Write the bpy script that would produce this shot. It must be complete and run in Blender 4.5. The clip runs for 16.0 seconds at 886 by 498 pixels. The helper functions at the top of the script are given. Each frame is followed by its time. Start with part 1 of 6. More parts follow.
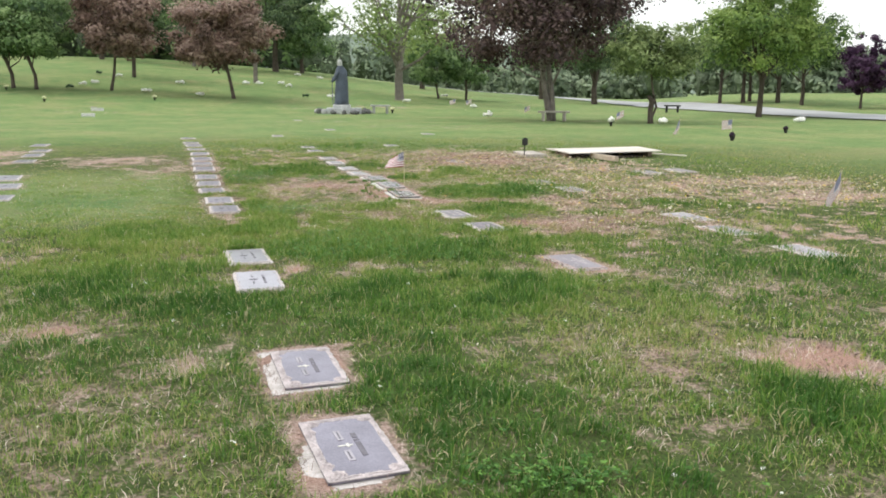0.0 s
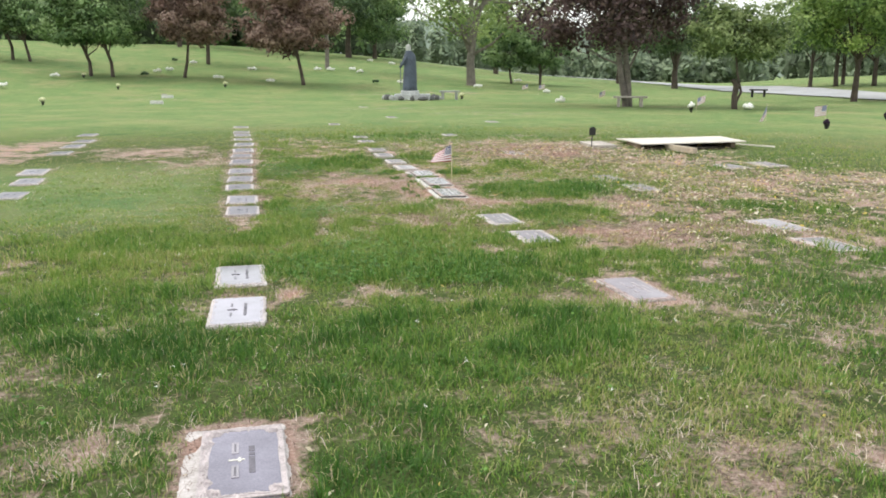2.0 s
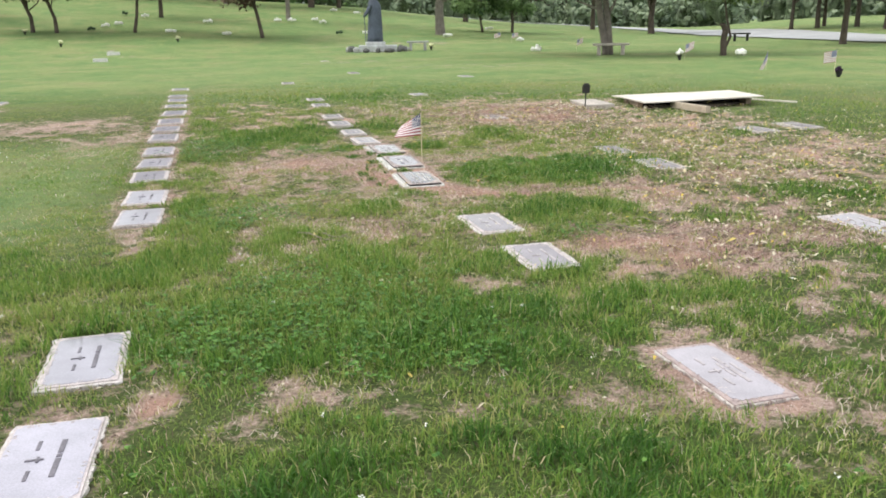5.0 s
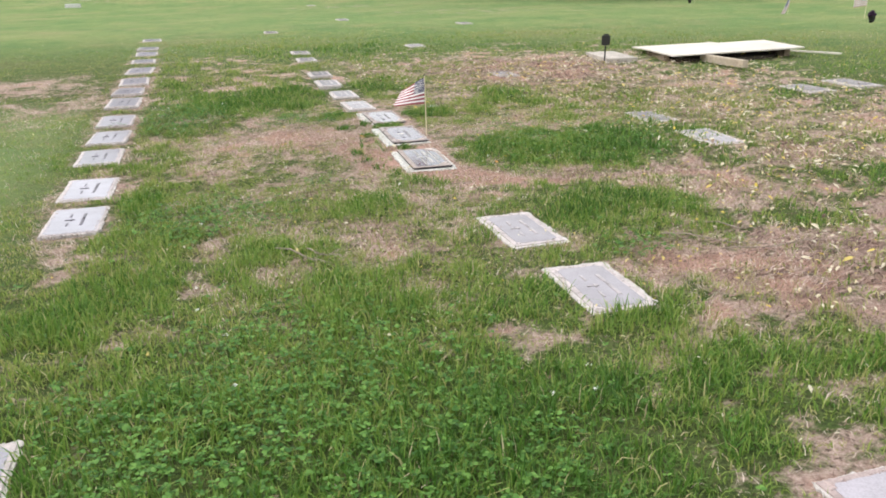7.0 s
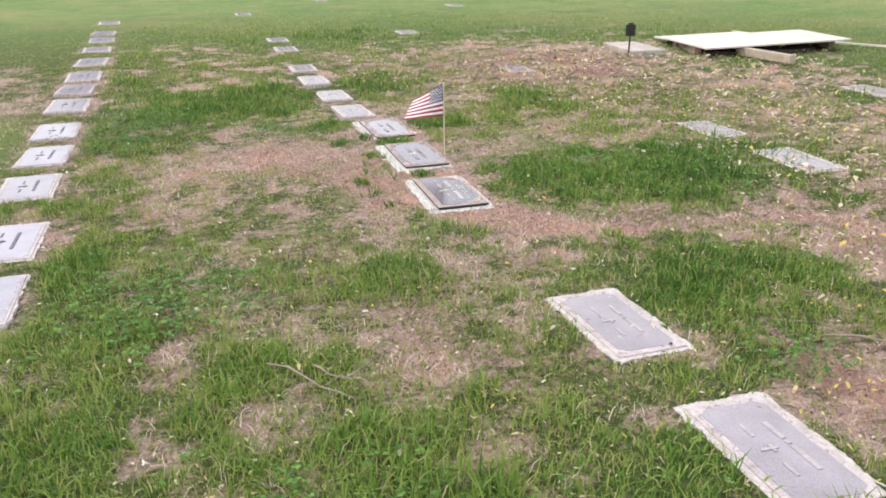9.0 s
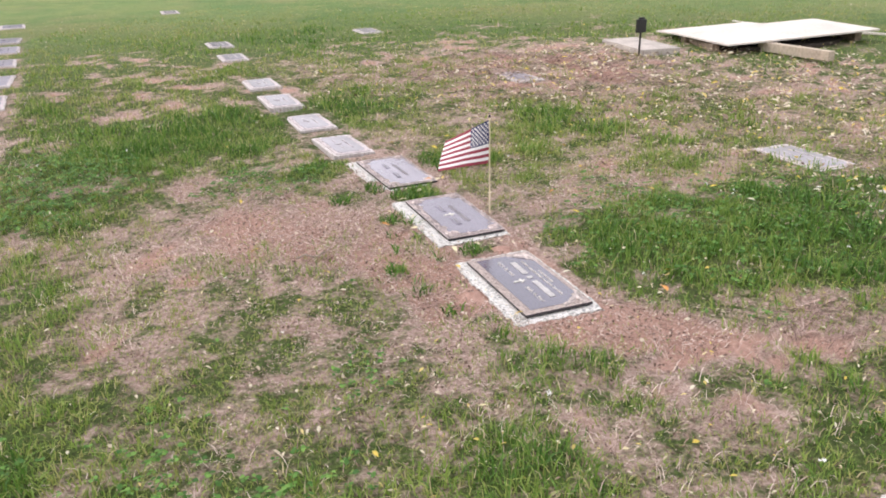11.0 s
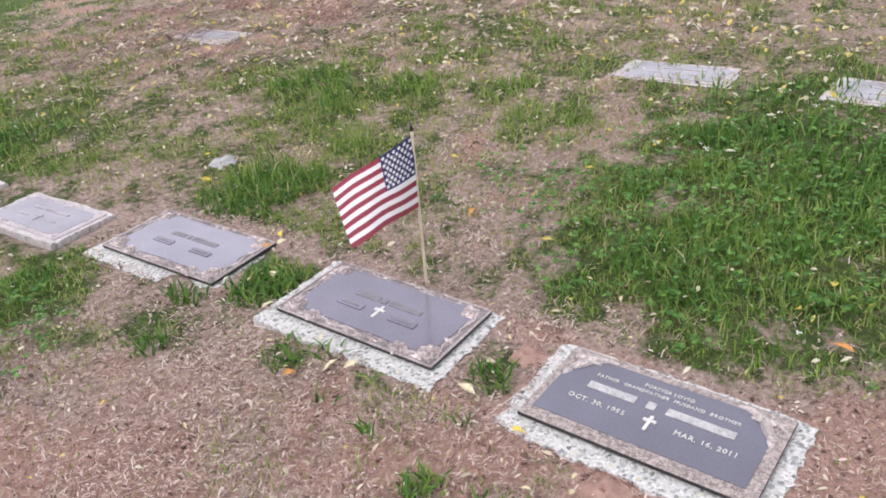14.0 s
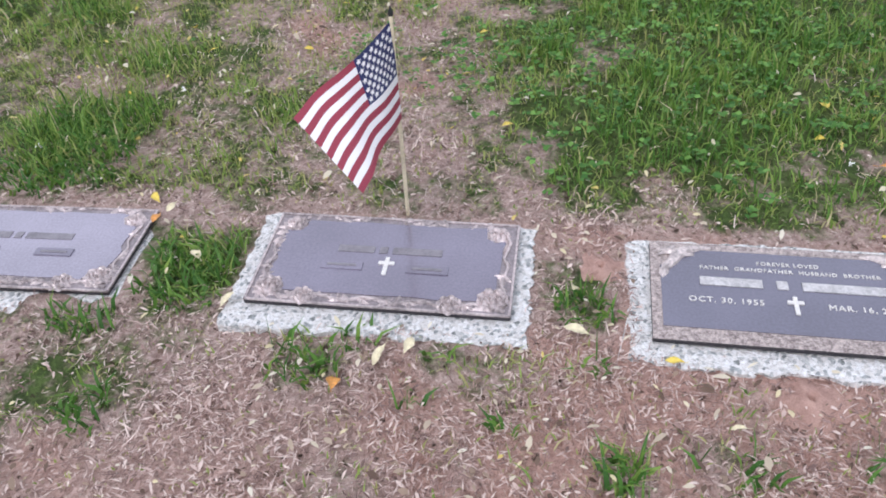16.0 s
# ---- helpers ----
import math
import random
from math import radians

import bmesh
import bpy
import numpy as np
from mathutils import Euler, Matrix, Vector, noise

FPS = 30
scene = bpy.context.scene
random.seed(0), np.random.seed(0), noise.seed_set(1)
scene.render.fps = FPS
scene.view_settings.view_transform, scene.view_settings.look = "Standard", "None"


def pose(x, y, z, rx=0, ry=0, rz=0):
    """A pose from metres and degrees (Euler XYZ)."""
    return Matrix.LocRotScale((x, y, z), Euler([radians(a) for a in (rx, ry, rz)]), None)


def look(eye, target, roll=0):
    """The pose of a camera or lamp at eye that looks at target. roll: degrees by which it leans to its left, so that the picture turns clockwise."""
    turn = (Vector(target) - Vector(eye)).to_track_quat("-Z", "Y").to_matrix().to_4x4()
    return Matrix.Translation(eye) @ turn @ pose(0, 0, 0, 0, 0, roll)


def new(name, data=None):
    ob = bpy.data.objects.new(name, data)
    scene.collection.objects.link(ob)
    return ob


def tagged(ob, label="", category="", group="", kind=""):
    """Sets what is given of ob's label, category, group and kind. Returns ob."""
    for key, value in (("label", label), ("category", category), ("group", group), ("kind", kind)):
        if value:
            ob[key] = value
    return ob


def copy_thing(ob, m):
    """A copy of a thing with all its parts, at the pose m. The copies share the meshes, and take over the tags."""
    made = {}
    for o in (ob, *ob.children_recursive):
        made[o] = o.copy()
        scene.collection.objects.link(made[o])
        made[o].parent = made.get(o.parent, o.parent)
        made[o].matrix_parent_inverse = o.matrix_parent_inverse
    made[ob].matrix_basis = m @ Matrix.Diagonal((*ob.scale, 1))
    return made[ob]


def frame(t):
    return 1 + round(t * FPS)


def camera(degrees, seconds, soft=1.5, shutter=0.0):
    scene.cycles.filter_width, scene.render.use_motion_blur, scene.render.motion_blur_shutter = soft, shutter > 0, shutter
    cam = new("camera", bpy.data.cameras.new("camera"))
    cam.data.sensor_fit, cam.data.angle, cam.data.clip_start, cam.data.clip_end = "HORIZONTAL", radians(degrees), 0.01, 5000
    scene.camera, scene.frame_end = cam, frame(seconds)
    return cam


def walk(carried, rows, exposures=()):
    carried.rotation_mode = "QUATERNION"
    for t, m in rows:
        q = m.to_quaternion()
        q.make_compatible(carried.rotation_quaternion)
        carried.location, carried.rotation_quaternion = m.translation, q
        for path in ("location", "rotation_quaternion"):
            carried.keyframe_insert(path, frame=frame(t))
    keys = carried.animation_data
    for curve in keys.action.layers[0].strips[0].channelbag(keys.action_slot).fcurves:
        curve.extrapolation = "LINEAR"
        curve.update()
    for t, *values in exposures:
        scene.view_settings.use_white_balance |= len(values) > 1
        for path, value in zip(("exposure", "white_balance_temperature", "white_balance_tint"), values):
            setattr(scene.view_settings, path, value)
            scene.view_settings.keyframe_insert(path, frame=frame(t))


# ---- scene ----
cam = camera(56.0, 16.0, 1.8)
PATH = [
    (0, (0.082, 0.814, 1.471), (0.696, 2.68, 1.096), 0.5),
    (0.5, (0.295, 1.08, 1.481), (0.868, 2.956, 1.09), 0.5),
    (1, (0.475, 1.341, 1.49), (1.007, 3.227, 1.087), 0.3),
    (1.5, (0.644, 1.648, 1.481), (1.132, 3.545, 1.074), 0.1),
    (2, (0.814, 1.992, 1.478), (1.253, 3.9, 1.068), 0.1),
    (2.5, (0.979, 2.357, 1.48), (1.38, 4.272, 1.066), -0.2),
    (3, (1.113, 2.714, 1.494), (1.512, 4.627, 1.069), -0.4),
    (3.5, (1.175, 2.984, 1.516), (1.604, 4.887, 1.075), -0.1),
    (3.7, (1.187, 3.131, 1.516), (1.638, 5.027, 1.069), 0.1),
    (5.8, (1.492, 4.907, 1.476), (1.996, 6.751, 0.89), -1.4),
    (6, (1.501, 5.023, 1.489), (2.002, 6.863, 0.886), -1.6),
    (6.5, (1.529, 5.357, 1.527), (2.031, 7.185, 0.89), -1.6),
    (7, (1.607, 5.745, 1.524), (2.107, 7.569, 0.874), -1.3),
    (7.5, (1.644, 6.13, 1.552), (2.147, 7.946, 0.882), -1.4),
    (8, (1.617, 6.456, 1.587), (2.149, 8.256, 0.896), -1.2),
    (8.5, (1.643, 6.906, 1.567), (2.194, 8.696, 0.866), -0.8),
    (9, (1.677, 7.386, 1.529), (2.236, 9.174, 0.83), -0.7),
    (9.5, (1.618, 7.836, 1.552), (2.204, 9.618, 0.859), -0.6),
    (9.7, (1.602, 8.025, 1.551), (2.199, 9.805, 0.862), -0.5),
    (11.8, (1.584, 9.949, 1.514), (2.434, 11.577, 0.722), -2.7),
    (12, (1.6, 10.118, 1.5), (2.494, 11.716, 0.696), -3.0),
    (12.5, (1.663, 10.495, 1.487), (2.661, 12.008, 0.641), -4.2),
    (13, (1.597, 10.872, 1.491), (2.75, 12.254, 0.617), -4.3),
    (13.5, (1.637, 11.281, 1.463), (2.906, 12.53, 0.552), -5.1),
    (14, (1.695, 11.672, 1.424), (3.069, 12.768, 0.471), -6.3),
    (14.5, (1.686, 12.056, 1.391), (3.174, 12.926, 0.375), -5.7),
    (15, (1.715, 12.375, 1.328), (3.256, 13.021, 0.227), -5.6),
    (15.5, (1.799, 12.606, 1.306), (3.322, 13.075, 0.097), -6.3),
    (16, (1.837, 12.763, 1.299), (3.349, 13.093, 0.032), -6.0),
]
walk(cam, [(t, look(eye, target, roll)) for t, eye, target, roll in PATH], [(0, -0.03, 6500, 6), (2.0, 0.05, 6500, 6), (3.5, 0.09, 6500, 6), (6.0, 0.03, 6500, 7), (7.5, 0.05, 6500, 8.5), (9.5, 0.05, 6480, 14), (11.8, -0.04, 6450, 16.5), (13.2, -0.14, 6400, 17), (14, -0.19, 6150, 15.2), (16, -0.24, 5750, 15)])


# ---------------------------------------------------------------- light
SUN_EL, SUN_AZ = 52.0, -60.0
world = bpy.data.worlds.new("sky")
scene.world = world
world.use_nodes = True
wn, wl = world.node_tree.nodes, world.node_tree.links
wn.clear()
sky = wn.new("ShaderNodeTexSky")
sky.sky_type, sky.sun_disc = "NISHITA", False
sky.sun_elevation, sky.sun_rotation = radians(SUN_EL), radians(SUN_AZ)
sky.air_density, sky.dust_density = 1.0, 4.0
veil = wn.new("ShaderNodeMix")
veil.data_type = "RGBA"
veil.inputs["Factor"].default_value = 0.8
veil.inputs["B"].default_value = (11.2, 11.2, 11.3, 1)
bg = wn.new("ShaderNodeBackground")
bg.inputs["Strength"].default_value = 0.13
wo = wn.new("ShaderNodeOutputWorld")
wl.new(sky.outputs["Color"], veil.inputs["A"])
wl.new(veil.outputs["Result"], bg.inputs["Color"])
wl.new(bg.outputs["Background"], wo.inputs["Surface"])
sun = new("sun", bpy.data.lights.new("sun", "SUN"))
sun.data.energy, sun.data.angle, sun.data.color = 1.5, radians(25), (1.0, 0.95, 0.88)
sun.matrix_world = look((0, 0, 0), (-math.sin(radians(SUN_AZ)) * math.cos(radians(SUN_EL)), -math.cos(radians(SUN_AZ)) * math.cos(radians(SUN_EL)), -math.sin(radians(SUN_EL))))

# ---------------------------------------------------------------- materials
def material(name, colour, rough=0.8, metal=0.0, vary=0.25, scale=8.0, fine=60.0, bump=0.2, bump_size=0.01, second=None, spec=0.5, obj_vary=0.0):
    """Two scales of colour variation and a fine relief over one base colour."""
    m = bpy.data.materials.new(name)
    m.use_nodes = True
    n, l = m.node_tree.nodes, m.node_tree.links
    bsdf = n["Principled BSDF"]
    bsdf.inputs["Roughness"].default_value, bsdf.inputs["Metallic"].default_value = rough, metal
    bsdf.inputs["Specular IOR Level"].default_value = spec
    co = n.new("ShaderNodeTexCoord")
    big, small = n.new("ShaderNodeTexNoise"), n.new("ShaderNodeTexNoise")
    for node, s in ((big, scale), (small, fine)):
        node.inputs["Scale"].default_value, node.inputs["Detail"].default_value = s, 4.0
        l.new(co.outputs["Object"], node.inputs["Vector"])
    mix = n.new("ShaderNodeMix")
    mix.data_type = "RGBA"
    c = Vector(colour)
    d = Vector(second) if second else c * (1 - vary)
    mix.inputs["A"].default_value, mix.inputs["B"].default_value = (*(c * (1 + 0.5 * vary)), 1), (*d, 1)
    add = n.new("ShaderNodeMath")
    add.operation = "ADD"
    l.new(big.outputs["Fac"], add.inputs[0])
    l.new(small.outputs["Fac"], add.inputs[1])
    ramp = n.new("ShaderNodeMapRange")
    ramp.inputs["From Min"].default_value, ramp.inputs["From Max"].default_value = 0.75, 1.25
    l.new(add.outputs[0], ramp.inputs["Value"])
    l.new(ramp.outputs["Result"], mix.inputs["Factor"])
    out = mix.outputs["Result"]
    if obj_vary:
        info, hsv = n.new("ShaderNodeObjectInfo"), n.new("ShaderNodeHueSaturation")
        rng = n.new("ShaderNodeMapRange")
        rng.inputs["To Min"].default_value, rng.inputs["To Max"].default_value = 1 - obj_vary, 1 + obj_vary
        l.new(info.outputs["Random"], rng.inputs["Value"])
        l.new(rng.outputs["Result"], hsv.inputs["Value"])
        l.new(out, hsv.inputs["Color"])
        out = hsv.outputs["Color"]
    l.new(out, bsdf.inputs["Base Color"])
    if bump:
        b = n.new("ShaderNodeBump")
        b.inputs["Strength"].default_value, b.inputs["Distance"].default_value = bump, bump_size
        l.new(small.outputs["Fac"], b.inputs["Height"])
        l.new(b.outputs["Normal"], bsdf.inputs["Normal"])
    return m


def blade_material(name, stops, rough=0.55, glow=0.35):
    """Leaves and blades: a colour ramp read by each blade's own tone, with some light let through."""
    m = bpy.data.materials.new(name)
    m.use_nodes = True
    n, l = m.node_tree.nodes, m.node_tree.links
    bsdf, out = n["Principled BSDF"], n["Material Output"]
    at = n.new("ShaderNodeAttribute")
    at.attribute_name = "tone"
    ramp = n.new("ShaderNodeValToRGB")
    while len(ramp.color_ramp.elements) < len(stops):
        ramp.color_ramp.elements.new(0.5)
    for e, (p, c) in zip(ramp.color_ramp.elements, stops):
        e.position, e.color = p, (*c, 1)
    l.new(at.outputs["Fac"], ramp.inputs["Fac"])
    l.new(ramp.outputs["Color"], bsdf.inputs["Base Color"])
    bsdf.inputs["Roughness"].default_value = rough
    bsdf.inputs["Specular IOR Level"].default_value = 0.3
    tr, mix = n.new("ShaderNodeBsdfTranslucent"), n.new("ShaderNodeMixShader")
    mix.inputs["Fac"].default_value = glow
    l.new(ramp.outputs["Color"], tr.inputs["Color"])
    l.new(bsdf.outputs["BSDF"], mix.inputs[1])
    l.new(tr.outputs["BSDF"], mix.inputs[2])
    l.new(mix.outputs["Shader"], out.inputs["Surface"])
    return m


LOOSE_SOIL = material("loose_soil", (0.52, 0.345, 0.285), 0.95, 0.0, 0.3, 30.0, 420.0, 0.9, 0.006, (0.40, 0.245, 0.20), 0.1)
GRASS = blade_material("grass_blade", [(0.0, (0.050, 0.135, 0.022)), (0.20, (0.115, 0.245, 0.040)), (0.45, (0.285, 0.395, 0.083)), (0.68, (0.43, 0.41, 0.155)), (1.0, (0.68, 0.57, 0.40))], 0.5, 0.24)
STRAW = blade_material("dead_grass", [(0.0, (0.17, 0.11, 0.095)), (0.4, (0.50, 0.35, 0.30)), (1.0, (0.84, 0.71, 0.63))], 0.8, 0.15)
CLOVER = blade_material("clover_leaf", [(0.0, (0.045, 0.135, 0.024)), (0.6, (0.11, 0.25, 0.045)), (1.0, (0.21, 0.40, 0.085))], 0.5, 0.3)
LITTER = blade_material("leaf_litter", [(0.0, (0.12, 0.075, 0.055)), (0.3, (0.40, 0.30, 0.22)), (0.5, (0.74, 0.66, 0.50)), (0.75, (0.82, 0.77, 0.63)), (0.9, (0.74, 0.60, 0.20)), (1.0, (0.76, 0.58, 0.10))], 0.6, 0.3)
# lightened and slightly blued, so some distance haze sits in this green
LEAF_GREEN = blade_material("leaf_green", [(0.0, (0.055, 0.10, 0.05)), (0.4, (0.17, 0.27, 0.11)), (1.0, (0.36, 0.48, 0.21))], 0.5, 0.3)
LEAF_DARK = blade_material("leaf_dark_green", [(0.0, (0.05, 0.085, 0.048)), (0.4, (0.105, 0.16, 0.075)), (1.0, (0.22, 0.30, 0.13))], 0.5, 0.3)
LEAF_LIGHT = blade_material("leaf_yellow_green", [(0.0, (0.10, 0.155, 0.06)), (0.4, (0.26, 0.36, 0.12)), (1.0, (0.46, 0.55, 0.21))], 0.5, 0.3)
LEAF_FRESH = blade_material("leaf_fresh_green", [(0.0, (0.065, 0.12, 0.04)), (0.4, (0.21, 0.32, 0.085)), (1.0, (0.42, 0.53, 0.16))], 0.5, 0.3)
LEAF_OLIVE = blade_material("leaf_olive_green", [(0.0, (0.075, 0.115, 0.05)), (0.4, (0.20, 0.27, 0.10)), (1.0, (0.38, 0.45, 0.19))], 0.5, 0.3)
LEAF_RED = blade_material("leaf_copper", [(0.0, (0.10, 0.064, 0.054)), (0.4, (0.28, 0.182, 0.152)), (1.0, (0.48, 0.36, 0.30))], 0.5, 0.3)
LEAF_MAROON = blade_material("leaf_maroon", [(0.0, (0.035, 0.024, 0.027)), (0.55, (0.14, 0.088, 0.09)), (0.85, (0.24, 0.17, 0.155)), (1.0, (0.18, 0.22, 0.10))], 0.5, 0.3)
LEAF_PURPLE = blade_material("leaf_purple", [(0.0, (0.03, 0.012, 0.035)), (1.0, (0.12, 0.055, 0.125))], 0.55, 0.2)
# far foliage greyed and lightened: aerial haze is in the ramp itself
LEAF_HAZED = blade_material("leaf_hazed_wood", [(0.0, (0.15, 0.20, 0.15)), (0.5, (0.27, 0.34, 0.23)), (1.0, (0.42, 0.49, 0.33))], 0.55, 0.25)
BARK = material("bark", (0.11, 0.085, 0.07), 0.9, vary=0.5, scale=3, fine=18, bump=0.8, bump_size=0.04)
BARK_GREY = material("bark_grey", (0.24, 0.21, 0.19), 0.9, vary=0.4, scale=3, fine=18, bump=0.8, bump_size=0.04)
GRANITE = material("granite", (0.72, 0.73, 0.71), 0.8, vary=0.3, scale=60, fine=130, bump=1.0, bump_size=0.012, second=(0.45, 0.44, 0.42), obj_vary=0.10)
_n, _l = GRANITE.node_tree.nodes, GRANITE.node_tree.links
_bs = _n["Principled BSDF"]
_chips = _n.new("ShaderNodeTexVoronoi")
_chips.inputs["Scale"].default_value = 125
_l.new(_n["Texture Coordinate"].outputs["Object"], _chips.inputs["Vector"])
_shade = _n.new("ShaderNodeValToRGB")
for _e, (_p, _c) in zip([_shade.color_ramp.elements[0], _shade.color_ramp.elements[1], _shade.color_ramp.elements.new(0.3), _shade.color_ramp.elements.new(0.55)], ((0.0, (0.16, 0.17, 0.16)), (1.0, (0.95, 0.92, 0.89)), (0.20, (0.44, 0.46, 0.455)), (0.42, (0.82, 0.79, 0.755)))):
    _e.position, _e.color = _p, (*_c, 1)
_l.new(_chips.outputs["Color"], _shade.inputs["Fac"])
_mixed = _n.new("ShaderNodeMix")
_mixed.data_type, _mixed.blend_type = "RGBA", "MULTIPLY"
_mixed.inputs["Factor"].default_value = 0.35
_l.new(_shade.outputs["Color"], _mixed.inputs["A"])
_l.new(_bs.inputs["Base Color"].links[0].from_socket, _mixed.inputs["B"])
_l.new(_mixed.outputs["Result"], _bs.inputs["Base Color"])
BRONZE = material("bronze_field", (0.215, 0.192, 0.25), 0.2, 0.3, vary=0.2, scale=5, fine=160, bump=0.05, bump_size=0.002, obj_vary=0.10, spec=1.0)
# border shading in two colours: pale relief for highlights, darker plate for recesses
BRONZE_RIM = material("bronze_border", (0.53, 0.45, 0.435), 0.34, 0.35, vary=0.5, scale=18, fine=120, bump=0.6, bump_size=0.004, spec=0.8)
BRONZE_RECESS_SHADE = material("bronze_border_recess_shade", (0.30, 0.26, 0.265), 0.45, 0.35, vary=0.4, scale=18, fine=120, bump=0.5, bump_size=0.003)
BRONZE_SAND = material("bronze_granular", (0.52, 0.445, 0.41), 0.6, 0.3, vary=0.5, scale=90, fine=260, bump=1.0, bump_size=0.004, second=(0.20, 0.16, 0.15))
BRONZE_PALE = material("bronze_polished", (0.80, 0.77, 0.72), 0.4, 0.35, vary=0.15, scale=20, fine=120, bump=0.1, bump_size=0.002)
BRONZE_RELIEF = material("bronze_worn_lettering", (0.27, 0.25, 0.27), 0.4, 0.3, vary=0.3, scale=25, fine=120, bump=0.1, bump_size=0.002)
BRONZE_NAME = material("bronze_name_bar", (0.58, 0.56, 0.55), 0.4, 0.35, vary=0.3, scale=40, fine=160, bump=0.1, bump_size=0.002)
BRONZE_NAVY = material("bronze_dark_field", (0.15, 0.142, 0.19), 0.2, 0.3, vary=0.2, scale=5, fine=160, bump=0.05, bump_size=0.002, spec=1.0)
BRONZE_DARK = material("bronze_dark_letter_edge", (0.19, 0.175, 0.21), 0.45, 0.3, vary=0.3, scale=15, fine=120, bump=0.1, bump_size=0.002)
# grey and lilac bronze paled: the sky's grazing reflection sits in the base colour
BRONZE_GREY = material("bronze_grey", (0.45, 0.43, 0.52), 0.34, 0.2, vary=0.2, scale=6, fine=140, bump=0.12, bump_size=0.002, obj_vary=0.18)
BRONZE_LILAC = material("bronze_lilac_grey", (0.42, 0.385, 0.44), 0.36, 0.2, vary=0.22, scale=6, fine=140, bump=0.12, bump_size=0.002, obj_vary=0.15)
BRONZE_LILAC_PALE = material("bronze_lilac_raised", (0.50, 0.455, 0.48), 0.45, 0.2, vary=0.25, scale=20, fine=120)
# near-black for plaque sides, painting the shadow along their edges
BRONZE_EDGE_SHADE = material("bronze_edge_shade", (0.045, 0.04, 0.045), 0.5, 0.3, vary=0.3, scale=15, fine=120, bump=0.1, bump_size=0.002)
BRONZE_SLATE = material("bronze_slate_lilac", (0.29, 0.275, 0.345), 0.34, 0.2, vary=0.25, scale=6, fine=140, bump=0.12, bump_size=0.002)
GRANITE_PALE = material("granite_pale_worn", (0.60, 0.56, 0.56), 0.9, vary=0.3, scale=22, fine=90, bump=0.8, bump_size=0.008, second=(0.48, 0.44, 0.42))
BRONZE_BLUSH = material("bronze_blush_rim", (0.58, 0.515, 0.525), 0.5, 0.15, vary=0.3, scale=18, fine=120, bump=0.5, bump_size=0.004)
BRONZE_ROSY = material("bronze_rosy_rim", (0.46, 0.365, 0.355), 0.5, 0.15, vary=0.3, scale=18, fine=120, bump=0.5, bump_size=0.004)
# lighter copy of the bronze field, with sky reflection put into its colour
BRONZE_SHEEN = material("bronze_sheen_field", (0.35, 0.32, 0.385), 0.22, 0.3, vary=0.2, scale=5, fine=160, bump=0.05, bump_size=0.002, spec=1.0)
BRONZE_SCROLL = material("bronze_worn_scroll", (0.62, 0.54, 0.51), 0.4, 0.3, vary=0.5, scale=40, fine=140, bump=0.7, bump_size=0.003)
for _m in (BRONZE, BRONZE_NAVY, BRONZE_SHEEN, BRONZE_LILAC, BRONZE_GREY):
    # clear lacquer over the cast bronze
    _m.node_tree.nodes["Principled BSDF"].inputs["Coat Weight"].default_value = 0.8
    _m.node_tree.nodes["Principled BSDF"].inputs["Coat Roughness"].default_value = 0.12
CONCRETE = material("concrete", (0.52, 0.47, 0.43), 0.9, vary=0.3, scale=6, fine=70, bump=0.4, bump_size=0.005)
STONE = material("monument_stone", (0.46, 0.46, 0.46), 0.85, vary=0.35, scale=3, fine=25, bump=0.6, bump_size=0.02)
PLINTH_STONE = material("pale_plinth_stone", (0.62, 0.63, 0.645), 0.85, vary=0.35, scale=2, fine=12, bump=0.6, bump_size=0.02)
STONE_DARK = material("dark_field_stone", (0.15, 0.15, 0.15), 0.9, vary=0.4, scale=3, fine=25, bump=0.6, bump_size=0.02)
STATUE = material("statue_patina", (0.10, 0.12, 0.17), 0.7, vary=0.4, scale=2, fine=14, bump=0.5, bump_size=0.02)
STATUE_PALE = material("statue_weathered_head", (0.5, 0.5, 0.5), 0.8, vary=0.2, scale=4, fine=20)
PLYWOOD = material("plywood", (0.74, 0.68, 0.62), 0.75, vary=0.18, scale=2, fine=30, bump=0.2, bump_size=0.003)
TIMBER_PALE = material("pale_timber", (0.50, 0.42, 0.33), 0.85, vary=0.3, scale=3, fine=30, bump=0.4, bump_size=0.005)
TIMBER = material("timber", (0.27, 0.205, 0.15), 0.85, vary=0.5, scale=3, fine=30, bump=0.4, bump_size=0.005)
POLE_WOOD = material("stick_wood", (0.78, 0.68, 0.48), 0.7, vary=0.2, scale=12, fine=90, bump=0.1, bump_size=0.001)
# paler flag dyes: washout from distance and bright light put into the colour
RED_WASHOUT = material("flag_red_washout", (0.60, 0.38, 0.40), 0.8, vary=0.12, scale=10, fine=500, bump=0.15, bump_size=0.0006)
BLUE_WASHOUT = material("flag_blue_washout", (0.26, 0.27, 0.40), 0.8, vary=0.15, scale=10, fine=500, bump=0.15, bump_size=0.0006)
RED = material("flag_red", (0.29, 0.042, 0.068), 0.8, vary=0.12, scale=10, fine=500, bump=0.15, bump_size=0.0006)
WHITE = material("flag_white", (0.82, 0.80, 0.80), 0.8, vary=0.06, scale=10, fine=500, bump=0.15, bump_size=0.0006)
BLUE = material("flag_blue", (0.03, 0.035, 0.12), 0.8, vary=0.15, scale=10, fine=500, bump=0.15, bump_size=0.0006)
BLACK = material("black_plastic", (0.015, 0.015, 0.016), 0.5, vary=0.3, scale=20, fine=80, bump=0.1, bump_size=0.002)
